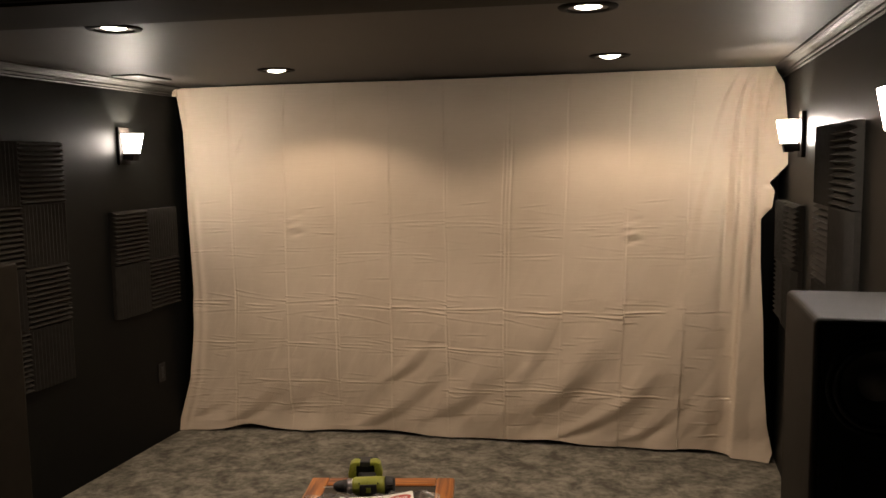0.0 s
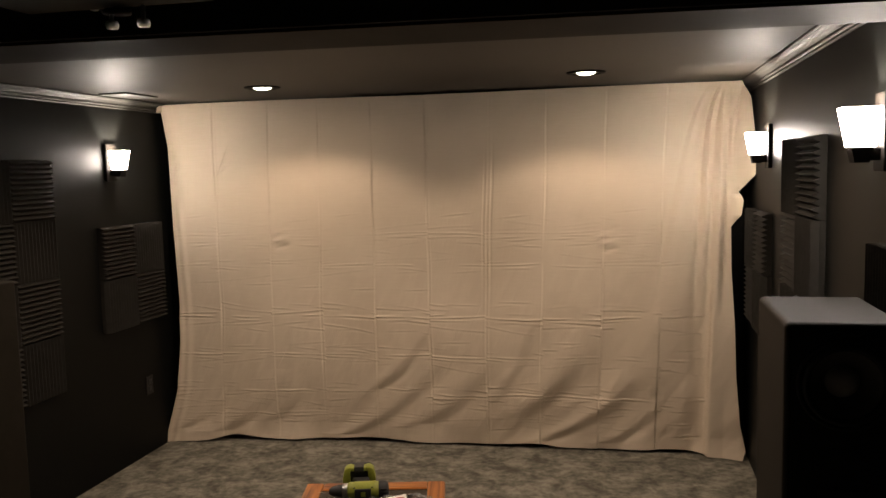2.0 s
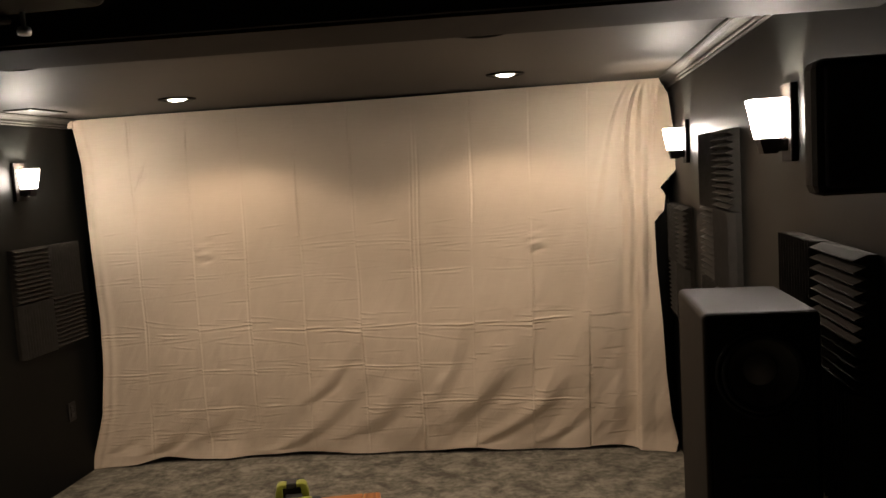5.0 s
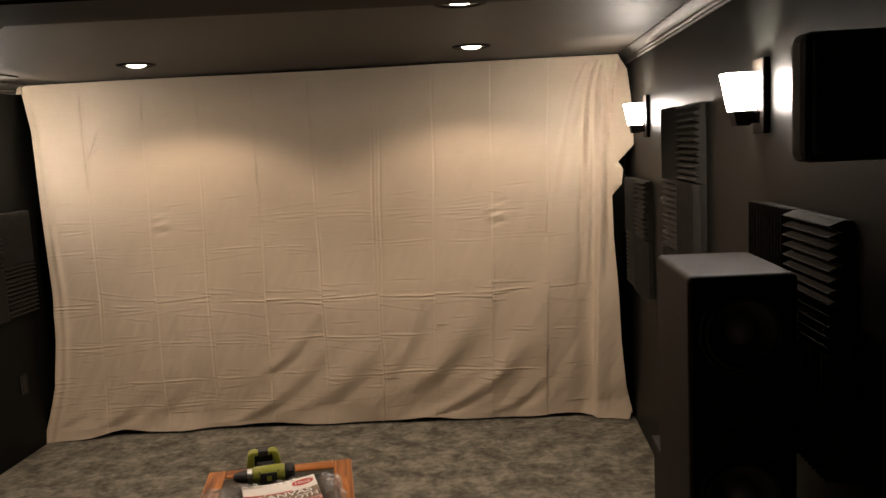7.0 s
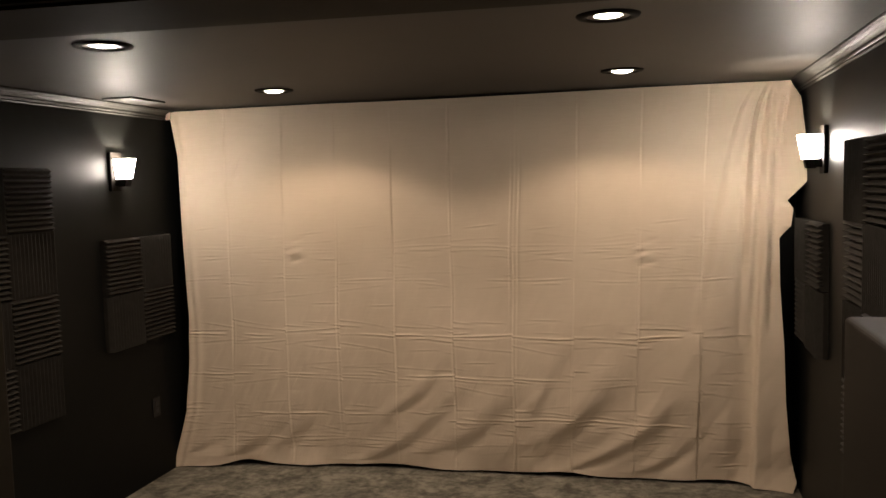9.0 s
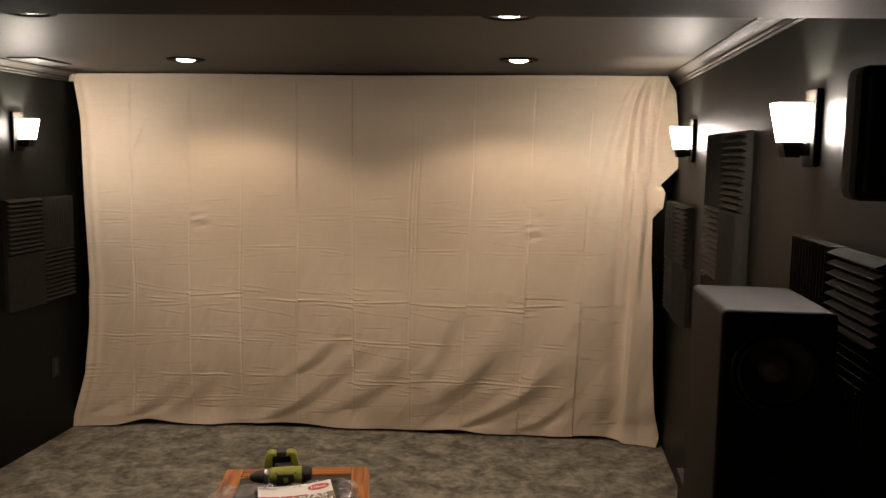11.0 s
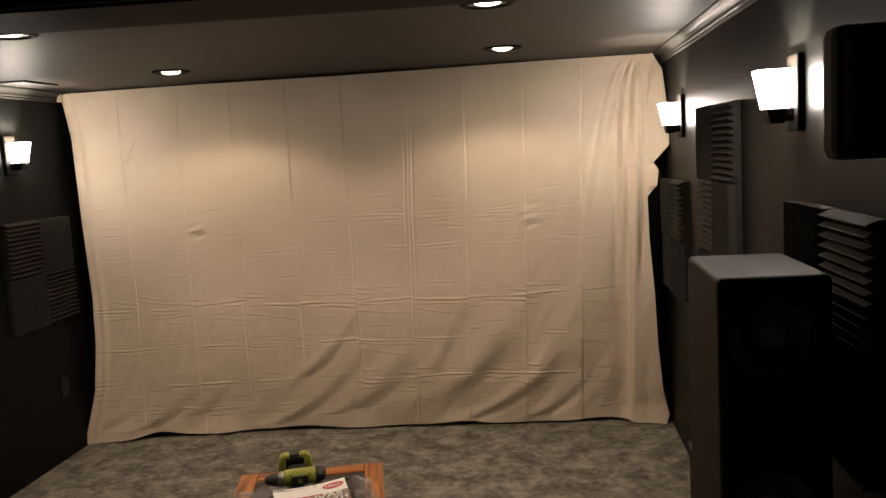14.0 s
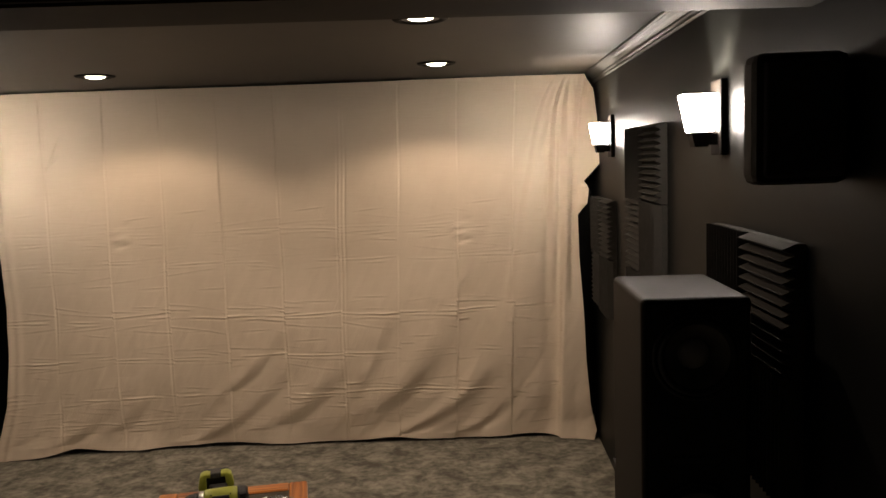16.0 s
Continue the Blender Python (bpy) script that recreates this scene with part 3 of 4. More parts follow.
# ---- acoustic foam ----
def foam_mesh(name="foam_tile", ridges=12, size=0.303, base=0.022, peak=0.051):
    """A wedge tile in the plane x = 0, facing +x, ridges running along y; the origin is its middle."""
    pts = [(0.0, -size / 2), (base, -size / 2)]
    pitch = size / ridges
    for i in range(ridges):
        z = -size / 2 + i * pitch
        pts += [(peak, z + pitch * 0.46), (peak, z + pitch * 0.54), (base, z + pitch)] if i < ridges - 1 else [(peak, z + pitch * 0.46), (peak, z + pitch * 0.54), (base, size / 2)]
    pts += [(0.0, size / 2)]
    bm = bmesh.new()
    lo = [bm.verts.new((u, -size / 2, v)) for u, v in pts]
    hi = [bm.verts.new((u, size / 2, v)) for u, v in pts]
    n = len(pts)
    for i in range(n):
        bm.faces.new((lo[i], lo[(i + 1) % n], hi[(i + 1) % n], hi[i]))
    bm.faces.new(lo)
    bm.faces.new(hi)
    bmesh.ops.recalc_face_normals(bm, faces=bm.faces)
    return finish(bm, name, M_FOAM)


FOAM = foam_mesh()


def foam_group(side, near, top, rows, near_first_across, group):
    """Tiles two wide from y = near away from the viewer; ridges lie across or upright in a checker."""
    for r in range(rows):
        for c in range(2):
            across = ((r + c) % 2 == 0) == near_first_across
            ob = new("foam_tile", FOAM)
            jit = random.uniform(-0.0015, 0.0015)
            y, z = near + 0.1525 + 0.305 * c + jit, top - 0.1525 - 0.305 * r - jit
            turn = pose(0, 0, 0, 0 if across else 90, 0, 0)
            ob.matrix_basis = (pose(WALL_L, y, z) if side > 0 else pose(WALL_R, y, z, 0, 0, 180)) @ turn
            tagged(ob, "charcoal wedge foam tile, ridges " + ("running level" if across else "running upright") + ", glued to wall", "foam tile", group)


foam_group(1, 3.10, 1.835, 4, False, "foam tiles, tall block by the loudspeaker")
foam_group(1, 4.10, 1.453, 2, True, "foam tiles, square block beside the cloth")
foam_group(-1, 3.11, 1.830, 4, True, "foam tiles, tall block between the sconces")
foam_group(-1, 4.22, 1.483, 2, True, "foam tiles, square block beside the cloth edge")
foam_group(-1, 1.82, 1.510, 2, True, "foam tiles, block behind the tower")


# ---- loudspeakers ----
def driver(root, name, z, y, radius):
    """A long-throw driver on the face y, looking towards -y."""
    turn = pose(0, y, z, 90, 0, 0)
    d = part(name, turned([(radius, -0.004), (radius, 0.006), (radius * 0.93, 0.008), (radius * 0.90, 0.004)], 48), M_BAFFLE, root, "black round bass driver", True, turn)
    part("surround", turned([(radius * 0.90, 0.003), (radius * 0.86, 0.013), (radius * 0.79, 0.015), (radius * 0.73, 0.003)], 48), M_RUBBER, d, "rubber half-roll surround", True)
    part("cone", turned([(radius * 0.735, 0.002), (radius * 0.30, -0.038), (radius * 0.29, -0.040)], 48), M_CONE_SHADED, d, "", True)
    part("dust_cap", turned([(radius * 0.36, -0.034), (radius * 0.30, -0.018), (radius * 0.18, -0.009), (0, -0.006)], 40), M_CONE_LIT, d, "domed dust cap", True)
    return d


def pierced_board(w, h, y0, y1, centres, radius, steps=48):
    """A board of width w and height h, front at y0, with round holes whose walls run back to y1."""
    bm = bmesh.new()
    half, edge = w / 2 - 0.002, w / 2 - 0.006

    def quad(*pts):
        bm.faces.new([bm.verts.new(p) for p in pts])
    marks = [0.0]
    for c in sorted(centres):
        marks += [c - edge, c + edge]
    marks.append(h)
    for a, b in zip(marks[::2], marks[1::2]):
        quad((-half, y0, a), (half, y0, a), (half, y0, b), (-half, y0, b))
    for c in centres:
        pts = []
        for k in range(steps):
            t = 2 * math.pi * (k + 0.5) / steps
            u, v = math.cos(t), math.sin(t)
            m = max(abs(u) / half, abs(v) / edge)
            pts.append(((radius * u, c + radius * v), (u / m, c + v / m)))
        for k in range(steps):
            (p, po), (q, qo) = pts[k], pts[(k + 1) % steps]
            quad((p[0], y0, p[1]), (q[0], y0, q[1]), (qo[0], y0, qo[1]), (po[0], y0, po[1]))
            quad((p[0], y0, p[1]), (q[0], y0, q[1]), (q[0], y1, q[1]), (p[0], y1, p[1]))
        for su in (-1, 1):
            for sv in (-1, 1):
                near = [po for _, po in pts if po[0] * su > 0 and (po[1] - c) * sv > 0]
                near.sort(key=lambda e: -(abs(e[0]) / half + abs(e[1] - c) / edge))
                a, b = near[0], near[1]
                bm.faces.new([bm.verts.new((x, y0, z)) for x, z in (a, (su * half, c + sv * edge), b)])
    for s in (-1, 1):
        quad((s * half, y0, 0), (s * w / 2, y0 + 0.002, 0), (s * w / 2, y0 + 0.002, h), (s * half, y0, h))
        quad((s * w / 2, y0 + 0.002, 0), (s * w / 2, y1, 0), (s * w / 2, y1, h), (s * w / 2, y0 + 0.002, h))
    for z in (0, h):
        quad((-w / 2, y0 + 0.002, z), (w / 2, y0 + 0.002, z), (w / 2, y1, z), (-w / 2, y1, z))
        quad((-half, y0, z), (half, y0, z), (w / 2, y0 + 0.002, z), (-w / 2, y0 + 0.002, z))
    bmesh.ops.remove_doubles(bm, verts=bm.verts, dist=0.0001)
    bmesh.ops.recalc_face_normals(bm, faces=bm.faces)
    return bm


def build_tower(h, covered=False):
    """Front at y = 0 looking to -y; base on the floor, middle at x = 0. A covered one has an added black panel for its
    unlit front.
    """
    w, dpt = 0.245, 0.347
    root = thing("tower_subwoofer", pose(0, 0, 0), "tall black tower subwoofer, its unlit front closed by an added black panel" if covered else "tall black tower subwoofer with two round drivers", "loudspeaker", "tower subwoofers")
    cab = box(-w / 2, w / 2, -0.030, dpt, 0.0, h, 0.014, 4)
    front = [f for f in cab.faces if all(v.co.y < -0.0299 for v in f.verts)]
    bmesh.ops.delete(cab, geom=front, context="FACES")
    part("cabinet", cab, M_CAB, root, "textured black cabinet with rounded edges")
    if covered:
        # added panel: keeps the front as black as it is without light
        part("grille", box(-w / 2 + 0.010, w / 2 - 0.010, -0.042, -0.020, 0.012, h - 0.012, 0.005, 2), M_BLACK, root, "black cloth grille")
        return root
    rim = 0.0135
    centres = (h - 0.132 - rim, h - 0.520 - rim)
    part("baffle", pierced_board(w - 2 * rim, h - 2 * rim, -0.0305, 0.0115, centres, 0.094), M_BAFFLE, root, "black front board with round cut-outs", False, pose(0, 0, rim))
    for c in centres:
        driver(root, "driver", c + rim, -0.032, 0.100)
    part("port_recess", box(-0.066, 0.066, -0.0325, -0.029, h - 0.350, h - 0.272, 0.0012), M_BLACK, root, "dark rectangular port")
    part("port_lip", box(-0.052, 0.052, -0.036, -0.029, h - 0.376, h - 0.362, 0.003), M_RUBBER, root)
    part("badge_bar", box(-0.020, 0.020, -0.034, -0.030, h - 0.030, h - 0.026, 0.001), M_RUBBER, root)
    return root


build_tower(1.396).matrix_basis = pose(0.708, 1.850, 0)
build_tower(1.330, True).matrix_basis = pose(-2.335, 2.53, 0)


def build_surround():
    """Wall loudspeaker: deep rounded box with a dark grille on the face towards the listener."""
    root = thing("wall_loudspeaker", pose(0, 0, 0), "black rounded surround loudspeaker fixed to the wall", "loudspeaker")
    body = box(-0.184, 0.0, 0.004, 0.085, -0.126, 0.126, 0.020, 2)
    part("cabinet", body, M_CAB, root, "black cabinet with chamfered edges")
    part("grille", box(-0.167, -0.010, -0.004, 0.040, -0.112, 0.112, 0.010, 3), M_GRILLE, root, "black cloth grille")
    return root


build_surround().matrix_basis = pose(WALL_R - 0.001, 1.60, 1.774)


# ---- low table ----
def build_table():
    """Origin at the middle of its top; length along y."""
    w, ln, h, fr = 0.575, 1.05, 0.45, 0.072
    root = thing("coffee_table", pose(0, 0, 0), "orange oak coffee table with inset dark glass top", "table")
    for s in (-1, 1):
        x0, x1 = (s * w / 2, s * (w / 2 - fr)) if s < 0 else (w / 2 - fr, w / 2)
        part("side_rail", box(x0, x1, -ln / 2, ln / 2, h - 0.032, h, 0.007), M_OAK_Y, root, "orange oak frame rail")
        y0, y1 = (-ln / 2, -ln / 2 + fr) if s < 0 else (ln / 2 - fr, ln / 2)
        part("end_rail", box(-w / 2 + fr + 0.0005, w / 2 - fr - 0.0005, y0, y1, h - 0.032, h - 0.0005, 0.006), M_OAK_X, root, "orange oak frame rail")
        ax = s * (w / 2 - 0.022)
        part("apron", box(ax - 0.010, ax + 0.010, -ln / 2 + 0.03, ln / 2 - 0.03, h - 0.13, h - 0.033, 0.002), M_OAK_Y, root)
        ay = s * (ln / 2 - 0.022)
        part("apron", box(-w / 2 + 0.034, w / 2 - 0.034, ay - 0.010, ay + 0.010, h - 0.13, h - 0.033, 0.002), M_OAK_X, root)
        for q in (-1, 1):
            lx, ly = s * (w / 2 - 0.035), q * (ln / 2 - 0.035)
            part("leg", box(lx - 0.028, lx + 0.028, ly - 0.028, ly + 0.028, 0, h - 0.034, 0.006), M_OAK_Z, root)
    part("glass_panel", box(-w / 2 + fr - 0.004, w / 2 - fr + 0.004, -ln / 2 + fr - 0.004, ln / 2 - fr + 0.004, h - 0.016, h - 0.006, 0.001), M_TABLE_GLASS, root, "smoked glass panel")
    return root


TABLE = pose(-0.66, 2.63, 0, 0, 0, 12)
build_table().matrix_basis = TABLE


# ---- on the table: cordless drill ----
def along_x(profile, steps=28):
    bm = turned(profile, steps)
    bmesh.ops.rotate(bm, verts=bm.verts, matrix=Matrix.Rotation(radians(90), 3, "Y"))
    return bm


def build_drill():
    """Lies on its side: body along x with the chuck to -x, grip and battery towards +y."""
    root = thing("cordless_drill", pose(0, 0, 0), "lime and black cordless drill lying on the table", "drill")
    r, zc = 0.034, 0.036
    body = along_x([(0, -0.062), (r * 0.86, -0.062), (r * 0.98, -0.054), (r, -0.03), (r * 1.02, 0.04), (r * 0.96, 0.062), (0, 0.062)])
    part("motor_housing", body, M_LIME, root, "lime plastic motor housing", True, pose(0, 0, zc))
    cap = along_x([(0, 0.060), (r * 0.99, 0.060), (r * 1.03, 0.070), (r * 0.98, 0.088), (r * 0.72, 0.098), (0, 0.100)])
    part("end_cap", cap, M_TOOL, root, "black vented end cap", True, pose(0, 0, zc))
    for k in range(3):
        rib = box(0.068, 0.092, -0.0365, -0.030, zc - 0.016 + 0.013 * k, zc - 0.010 + 0.013 * k, 0.001)
        part("vent_rib", rib, M_BLACK, root)
    collar = along_x([(0, -0.084), (r * 0.72, -0.084), (r * 0.86, -0.078), (r * 0.86, -0.0615), (0, -0.0615)])
    part("collar", collar, M_STEEL, root, "grey metal torque collar", True, pose(0, 0, zc))
    chuck = along_x([(0, -0.136), (0.010, -0.136), (0.016, -0.128), (0.022, -0.114), (0.023, -0.102), (0.025, -0.100), (0.025, -0.0835), (0, -0.0835)])
    part("chuck", chuck, M_TOOL, root, "black keyless chuck", True, pose(0, 0, zc))
    bit = along_x([(0, -0.176), (0.0022, -0.171), (0.0026, -0.138), (0.0045, -0.136), (0, -0.135)], 10)
    part("drill_bit", bit, M_STEEL, root, "bright steel drill bit", True, pose(0, 0, zc - 0.002))
    plate = box(-0.034, 0.030, -0.0375, -0.0305, zc - 0.026, zc + 0.018, 0.003)
    panel = part("label_panel", plate, M_TOOL, root, "black panel with a lime square")
    part("panel_mark", box(-0.010, 0.008, -0.0392, -0.0372, zc - 0.013, zc + 0.006, 0.001), M_LIME, panel)
    for k, s in enumerate((-1, 1)):
        part("screw", box(-0.038 + 0.07 * k, -0.033 + 0.07 * k, -0.0325, -0.026, zc + 0.018, zc + 0.023, 0.001), M_BLACK, root)
    grip = prism([(-0.026, 0.022), (0.026, 0.022), (0.022, 0.087), (-0.050, 0.087)], "z", zc - 0.021, zc + 0.023)
    bmesh.ops.bevel(grip, geom=grip.edges[:], offset=0.008, segments=2, affect="EDGES", profile=0.5)
    part("grip", grip, M_TOOL, root, "charcoal rubber grip", True)
    part("trigger", box(-0.036, -0.020, 0.034, 0.058, zc - 0.012, zc + 0.012, 0.004), M_BLACK, root)
    # battery foot: a lime shell with sloping shoulders round a dark recess
    foot = part("battery_foot", box(-0.078, 0.038, 0.094, 0.150, 0.003, 0.086, 0.010, 3), M_TOOL, root, "black battery pack")
    for s in (-1, 1):
        outer = prism([(-0.020 + s * 0.036, 0.012), (-0.020 + s * 0.062, 0.006), (-0.020 + s * 0.067, 0.050), (-0.020 + s * 0.058, 0.090), (-0.020 + s * 0.044, 0.099), (-0.020 + s * 0.026, 0.099), (-0.020 + s * 0.036, 0.078)], "y", 0.078, 0.128)
        bmesh.ops.bevel(outer, geom=outer.edges[:], offset=0.004, segments=2, affect="EDGES", profile=0.5)
        part("shoulder", outer, M_LIME, foot, "lime battery shoulder", True)
    part("bridge", box(-0.060, 0.020, 0.080, 0.126, 0.082, 0.098, 0.005, 2), M_LIME, foot, "lime upper edge")
    part("latch", box(-0.040, 0.000, 0.077, 0.130, 0.080, 0.1015, 0.004, 2), M_TOOL, foot, "black latch")
    part("rear_shell", box(-0.070, 0.030, 0.122, 0.152, 0.050, 0.098, 0.010, 3), M_TOOL, foot)
    return root


build_drill().matrix_basis = pose(-0.764, 2.964, 0.4505, 0, 0, 16)


# ---- on the table: emptied bag with its printed card ----
BAG = pose(-0.665, 2.665, 0.4505, 0, 0, 19)


def bag_height(x, y):
    """Crumpled film standing a few centimetres high over its own footprint."""
    ex, ey = np.clip(1 - (np.abs(x) / 0.278) ** 4, 0, 1), np.clip(1 - (np.abs(y) / 0.285) ** 4, 0, 1)
    lump = 0.032 + 0.016 * smooth_noise(x, y, 0.07, 0.07, 611, 3) + 0.013 * np.abs(smooth_noise(x, y, 0.026, 0.026, 641, 2)) + 0.010 * np.abs(smooth_noise(x, y, 0.012, 0.012, 651, 2))
    rim = 0.018 * np.exp(-((np.abs(x) - 0.215) / 0.03) ** 2)
    return 0.003 + np.clip(lump + rim, 0.004, 1) * np.sqrt(ex * ey)


def build_bag():
    n, m = 210, 206
    gx, gy = np.meshgrid(np.linspace(-0.275, 0.262, n), np.linspace(-0.28, 0.245, m), indexing="ij")
    jx = gx + 0.010 * smooth_noise(gx, gy, 0.05, 0.05, 671, 2)
    jy = gy + 0.010 * smooth_noise(gx, gy, 0.05, 0.05, 681, 2)
    gz = bag_height(gx, gy)
    under = np.abs(gx - 0.035) < 0.150
    gz = np.where(under & (gy < 0.185), np.minimum(gz, 0.026), gz)
    verts = np.stack([jx, jy, gz], -1).reshape(-1, 3)
    idx = np.arange(n * m).reshape(n, m)
    quads = np.stack([idx[:-1, :-1], idx[1:, :-1], idx[1:, 1:], idx[:-1, 1:]], -1).reshape(-1, 4)
    me = bpy.data.meshes.new("plastic_bag")
    me.from_pydata(verts.tolist(), [], quads.tolist())
    me.materials.append(M_FILM)
    ob = new("plastic_bag", me)
    ob.matrix_basis = BAG
    return tagged(ob, "crumpled clear plastic bag lying open on the table", "plastic bag")


build_bag()


def card_z(x):
    return 0.034 + 0.55 * x * x + 0.03 * x


def card_patch(x0, x1, y0, y1, lift):
    """A piece of print on the bent card."""
    bm = bmesh.new()
    n = max(2, int(abs(x1 - x0) / 0.012))
    rows = [[bm.verts.new((x0 + (x1 - x0) * i / n, y, card_z(x0 + (x1 - x0) * i / n) + lift)) for i in range(n + 1)] for y in (y0, y1)]
    for i in range(n):
        bm.faces.new((rows[0][i], rows[0][i + 1], rows[1][i + 1], rows[1][i]))
    bmesh.ops.recalc_face_normals(bm, faces=bm.faces)
    return bm


def card_oval(cx, cy, a, b, lift):
    bm = bmesh.new()
    mid = bm.verts.new((cx, cy, card_z(cx) + lift))
    ring = []
    for k in range(36):
        px = cx + a * math.cos(k * math.pi / 18)
        ring.append(bm.verts.new((px, cy + b * math.sin(k * math.pi / 18), card_z(px) + lift)))
    for k in range(36):
        bm.faces.new((mid, ring[k], ring[(k + 1) % 36]))
    return bm


def card_text(words, cx, cy, width, height, lift):
    """Built-in lettering laid on the bent card, fitted to a width and a height."""
    cu = bpy.data.curves.new("lettering", "FONT")
    cu.body, cu.align_x, cu.align_y, cu.offset = words, "CENTER", "CENTER", 0.018
    ob = new("lettering", cu)
    bpy.context.view_layer.update()
    me = bpy.data.meshes.new_from_object(ob.evaluated_get(bpy.context.evaluated_depsgraph_get()))
    bpy.data.objects.remove(ob)
    bm = bmesh.new()
    bm.from_mesh(me)
    bpy.data.meshes.remove(me)
    xs, ys = [v.co.x for v in bm.verts], [v.co.y for v in bm.verts]
    for v in bm.verts:
        px = cx + (v.co.x - (min(xs) + max(xs)) / 2) * width / (max(xs) - min(xs))
        py = cy + (v.co.y - (min(ys) + max(ys)) / 2) * height / (max(ys) - min(ys))
        v.co = (px, py, card_z(px) + lift)
    return bm


def build_card():
    """Printed insert: y = 0 is its far edge, print runs towards -y."""
    root = thing("printed_card", pose(0, 0, 0), "bent white and red printed card from the cloth's packing", "packaging")
    w, ln = 0.134, 0.37
    base = card_patch(-w, w, -ln, 0, 0.0)
    got = bmesh.ops.extrude_face_region(base, geom=base.faces[:])
    bmesh.ops.translate(base, verts=[v for v in got["geom"] if isinstance(v, bmesh.types.BMVert)], vec=(0, 0, -0.0012))
    bmesh.ops.recalc_face_normals(base, faces=base.faces)
    part("card", base, M_PAPER, root, "white card")
    drop = 0.026
    part("photo_panel", card_patch(-w, w, -0.172 - drop, -0.080 - drop, 0.0006), M_BROWN, root, "brown printed panel")
    part("red_panel", card_patch(-w, w, -ln, -0.198 - drop, 0.0006), M_RED, root, "red printed panel")
    part("red_band", card_patch(-w, -0.06, -0.080 - drop, -0.068 - drop, 0.0006), M_RED, root)
    part("red_bar", card_patch(-0.055, 0.04, -0.079 - drop, -0.069 - drop, 0.0006), M_RED, root)
    for k in range(4):
        part("stripe", card_patch(-w, -w + 0.055 - 0.006 * k, -0.094 - 0.018 * k - drop, -0.088 - 0.018 * k - drop, 0.0010), M_RED if k % 2 else M_GREYINK, root)
    for k in range(3):
        part("stripe", card_patch(-w + 0.01 * k, w, -0.178 - 0.007 * k - drop, -0.1745 - 0.007 * k - drop, 0.0010), M_RED, root)
    part("print_bar", card_patch(-0.125, -0.02, -0.014, -0.008, 0.0006), M_GREYINK, root)
    part("print_bar", card_patch(-0.125, -0.06, -0.024, -0.019, 0.0006), M_GREYINK, root)
    part("print_bar", card_patch(-0.02, 0.075, -0.192 - drop, -0.183 - drop, 0.0016), M_PAPER, root)
    part("lettering_shadow", card_text("CANVAS", 0.013, -0.1035 - drop, 0.204, 0.036, 0.0013), M_INK, root)
    part("lettering", card_text("CANVAS", 0.010, -0.101 - drop, 0.200, 0.035, 0.0019), M_PAPER, root, "white capital lettering")
    part("lettering_shadow", card_text("DROP CLOTH", 0.003, -0.1475 - drop, 0.254, 0.036, 0.0013), M_INK, root)
    part("lettering", card_text("DROP CLOTH", 0.000, -0.145 - drop, 0.250, 0.035, 0.0019), M_PAPER, root, "white capital lettering")
    oval = part("oval_badge", card_oval(0.086, -0.045, 0.040, 0.027, 0.0007), M_RED, root, "red oval badge")
    part("badge_lettering", card_text("10oz", 0.086, -0.045, 0.056, 0.023, 0.0014), M_PAPER, oval)
    part("code_field", card_patch(0.060, 0.128, -0.262 - drop, -0.206 - drop, 0.0012), M_PAPER, root, "white field with upright bars")
    for k in range(11):
        x0 = 0.066 + 0.0052 * k
        part("code_bar", card_patch(x0, x0 + (0.0016, 0.003, 0.0022)[k % 3], -0.250, -0.211, 0.0017), M_INK, root)
    part("green_mark", card_oval(-0.012, -0.240 - drop, 0.013, 0.016, 0.0012), M_GREEN, root)
    return root


build_card().matrix_basis = BAG @ pose(0.030, 0.206, 0.004, 0, 0, 2)


# ---- ceiling air vent ----
def build_vent():
    root = thing("air_vent", pose(0, 0, 0), "dark slatted air vent set in the ceiling", "vent")
    w, ln = 0.175, 0.31
    part("backing", box(-w / 2 + 0.012, w / 2 - 0.012, -ln / 2 + 0.012, ln / 2 - 0.012, -0.004, -0.001), M_BLACK, root)
    for s in (-1, 1):
        x0, x1 = sorted((s * w / 2, s * (w / 2 - 0.022)))
        part("frame_side", box(x0, x1, -ln / 2, ln / 2, -0.010, -0.0005, 0.003), M_TRIM, root)
        y0, y1 = sorted((s * ln / 2, s * (ln / 2 - 0.022)))
        part("frame_end", box(-w / 2 + 0.0222, w / 2 - 0.0222, y0, y1, -0.0098, -0.0005, 0.003), M_TRIM, root)
    for k in range(8):
        y = -ln / 2 + 0.042 + k * 0.0325
        slat = prism([(y - 0.011, -0.0045), (y + 0.009, -0.011), (y + 0.011, -0.010), (y - 0.009, -0.0040)], "x", -w / 2 + 0.023, w / 2 - 0.023)
        part("slat", slat, M_TRIM, root)
    return root


build_vent().matrix_basis = pose(-2.49, 4.19, CEIL - 0.0005)


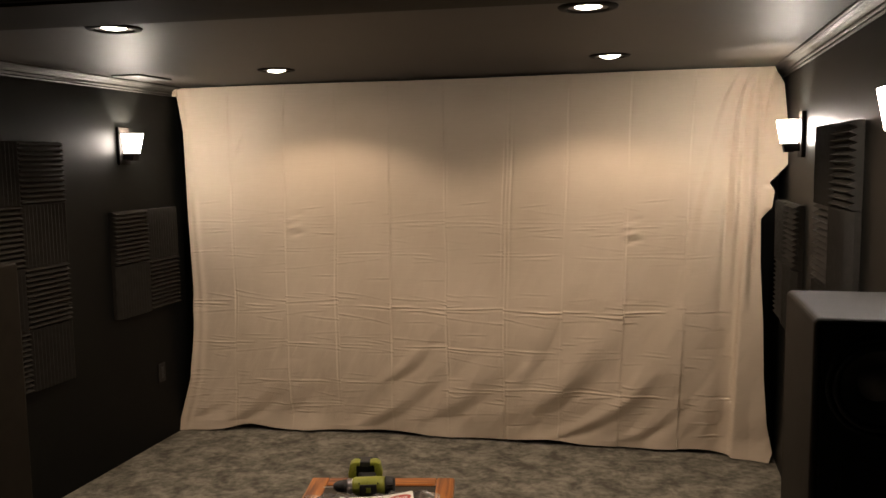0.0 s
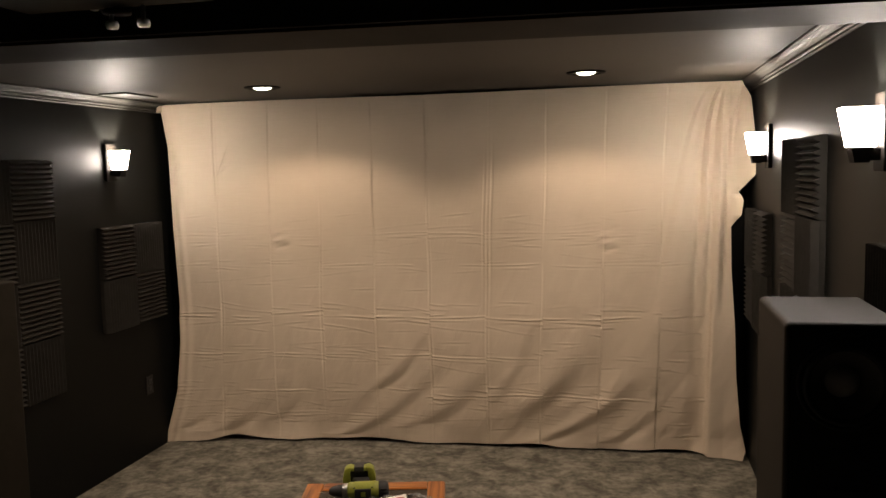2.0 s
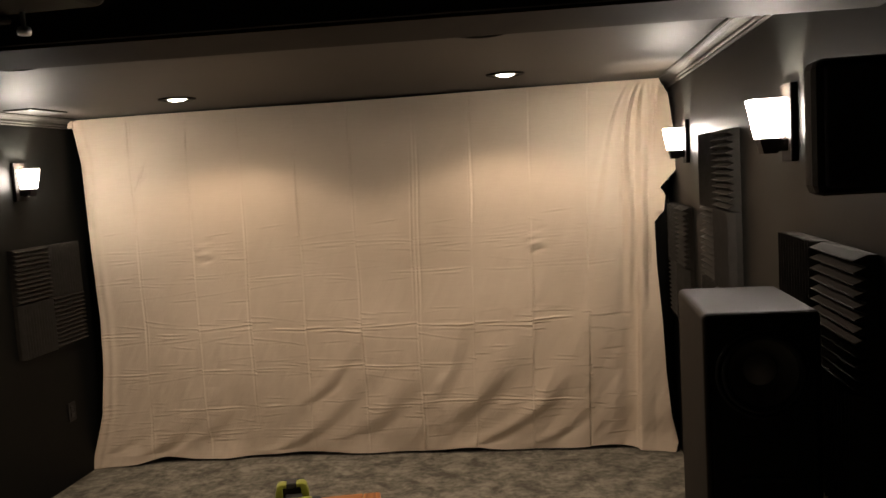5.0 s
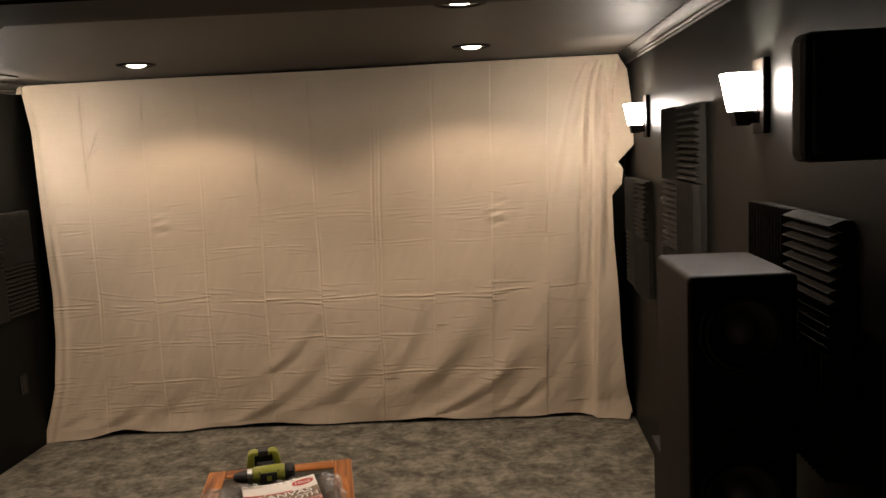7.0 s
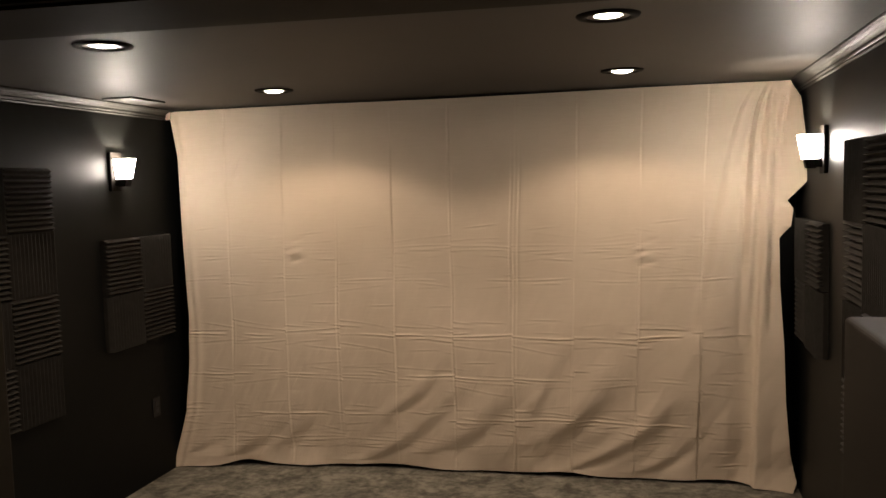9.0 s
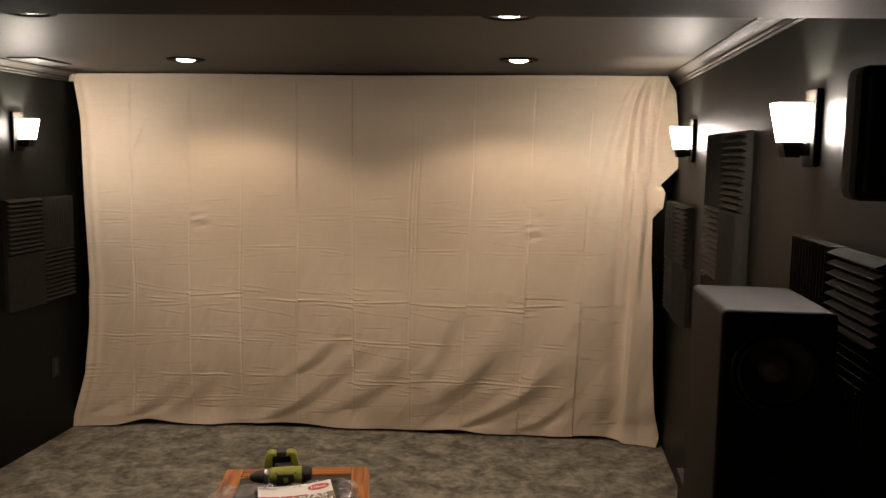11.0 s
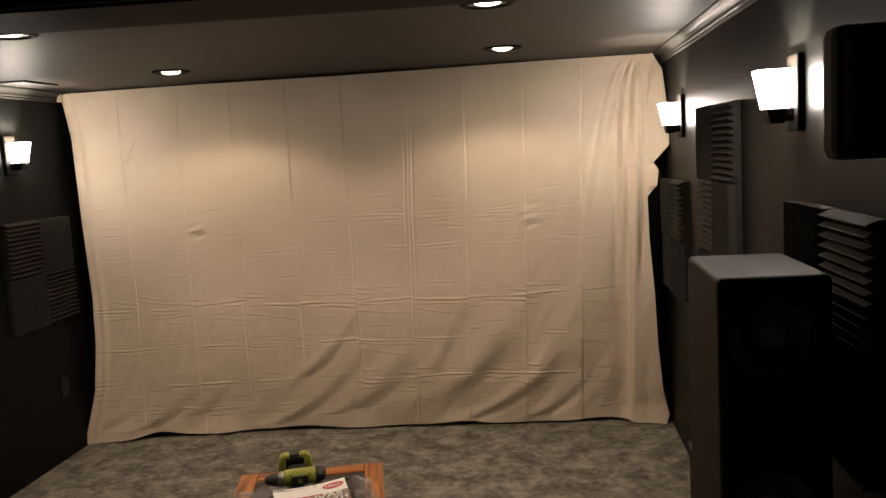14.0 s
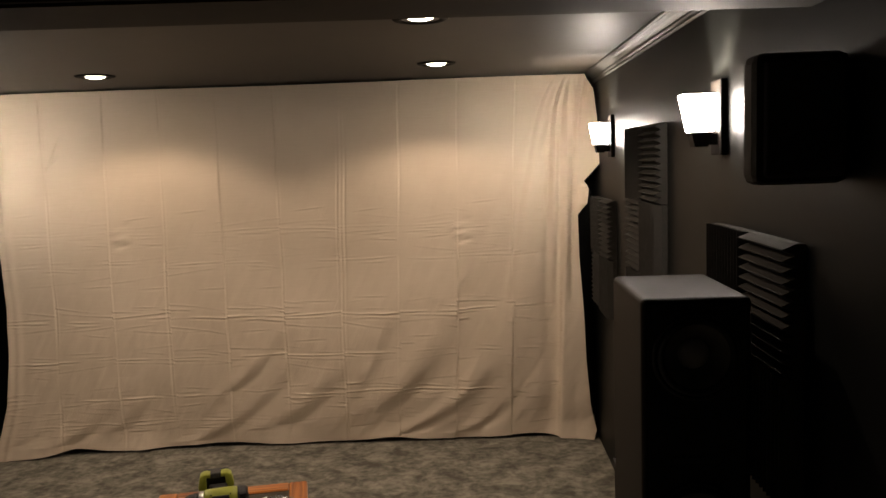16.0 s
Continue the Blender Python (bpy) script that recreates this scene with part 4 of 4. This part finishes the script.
# ---- projector hung behind the beam ----
def build_projector():
    root = thing("projector", pose(0, 0, 0), "black projector hung from the rear ceiling", "projector")
    part("case", box(-0.20, 0.20, -0.34, 0.0, 0.035, 0.165, 0.020, 3), M_BLACK, root)
    part("lens", turned([(0.0, 0.004), (0.030, 0.006), (0.042, 0.020), (0.045, 0.0), (0.045, -0.03)], 32), M_RUBBER, root, "", True, pose(0.09, 0.004, 0.10, -90, 0, 0))
    arm = part("mount_arm", box(-0.012, 0.012, -0.19, -0.166, 0.165, 0.425, 0.003), M_BLACK, root)
    part("mount_plate", box(-0.07, 0.07, -0.25, -0.11, 0.425, 0.434, 0.002), M_BLACK, root)
    for x in (-0.005, 0.058):
        foot = part("levelling_foot", turned([(0.0, -0.008), (0.010, -0.007), (0.012, 0.0), (0.010, 0.006), (0.004, 0.008), (0.004, 0.037)], 20), M_STEEL, root, "small metal levelling foot", True, pose(x, -0.03, 0.004))
    part("foot_flange", turned([(0.0, 0.022), (0.024, 0.022), (0.026, 0.026), (0.022, 0.030), (0, 0.030)], 28), M_BRONZE, root, "", True, pose(0.006, -0.03, 0.0))
    part("cable_clip", box(-0.062, -0.050, -0.010, 0.0008, 0.036, 0.070, 0.002), M_STEEL, root)
    return root


build_projector().matrix_basis = pose(-0.635, 1.33, 2.008)


# ---- small fixtures ----
def build_outlet():
    root = thing("wall_socket", pose(0, 0, 0), "black wall socket low on the charcoal wall", "socket")
    part("plate", box(0.0005, 0.006, -0.036, 0.036, -0.058, 0.058, 0.002), M_BLACK, root)
    for s in (-1, 1):
        part("socket_face", box(0.005, 0.008, -0.017, 0.017, s * 0.021 - 0.014, s * 0.021 + 0.014, 0.003), M_RUBBER, root)
    return root


build_outlet().matrix_basis = pose(WALL_L, 4.53, 0.43)


def build_low_box():
    root = thing("low_cabinet", pose(0, 0, 0), "low dark cabinet against the wall behind the tower", "cabinet")
    part("carcass", box(0.0, 0.185, 0.0, 0.72, 0.02, 0.49, 0.006), M_CAB, root)
    part("top_panel", box(-0.006, 0.187, -0.006, 0.726, 0.4905, 0.510, 0.004), M_BLACK, root)
    part("plinth", box(0.012, 0.180, 0.015, 0.70, 0.0, 0.0195), M_BLACK, root)
    return root


build_low_box().matrix_basis = pose(0.752, 2.50, 0)
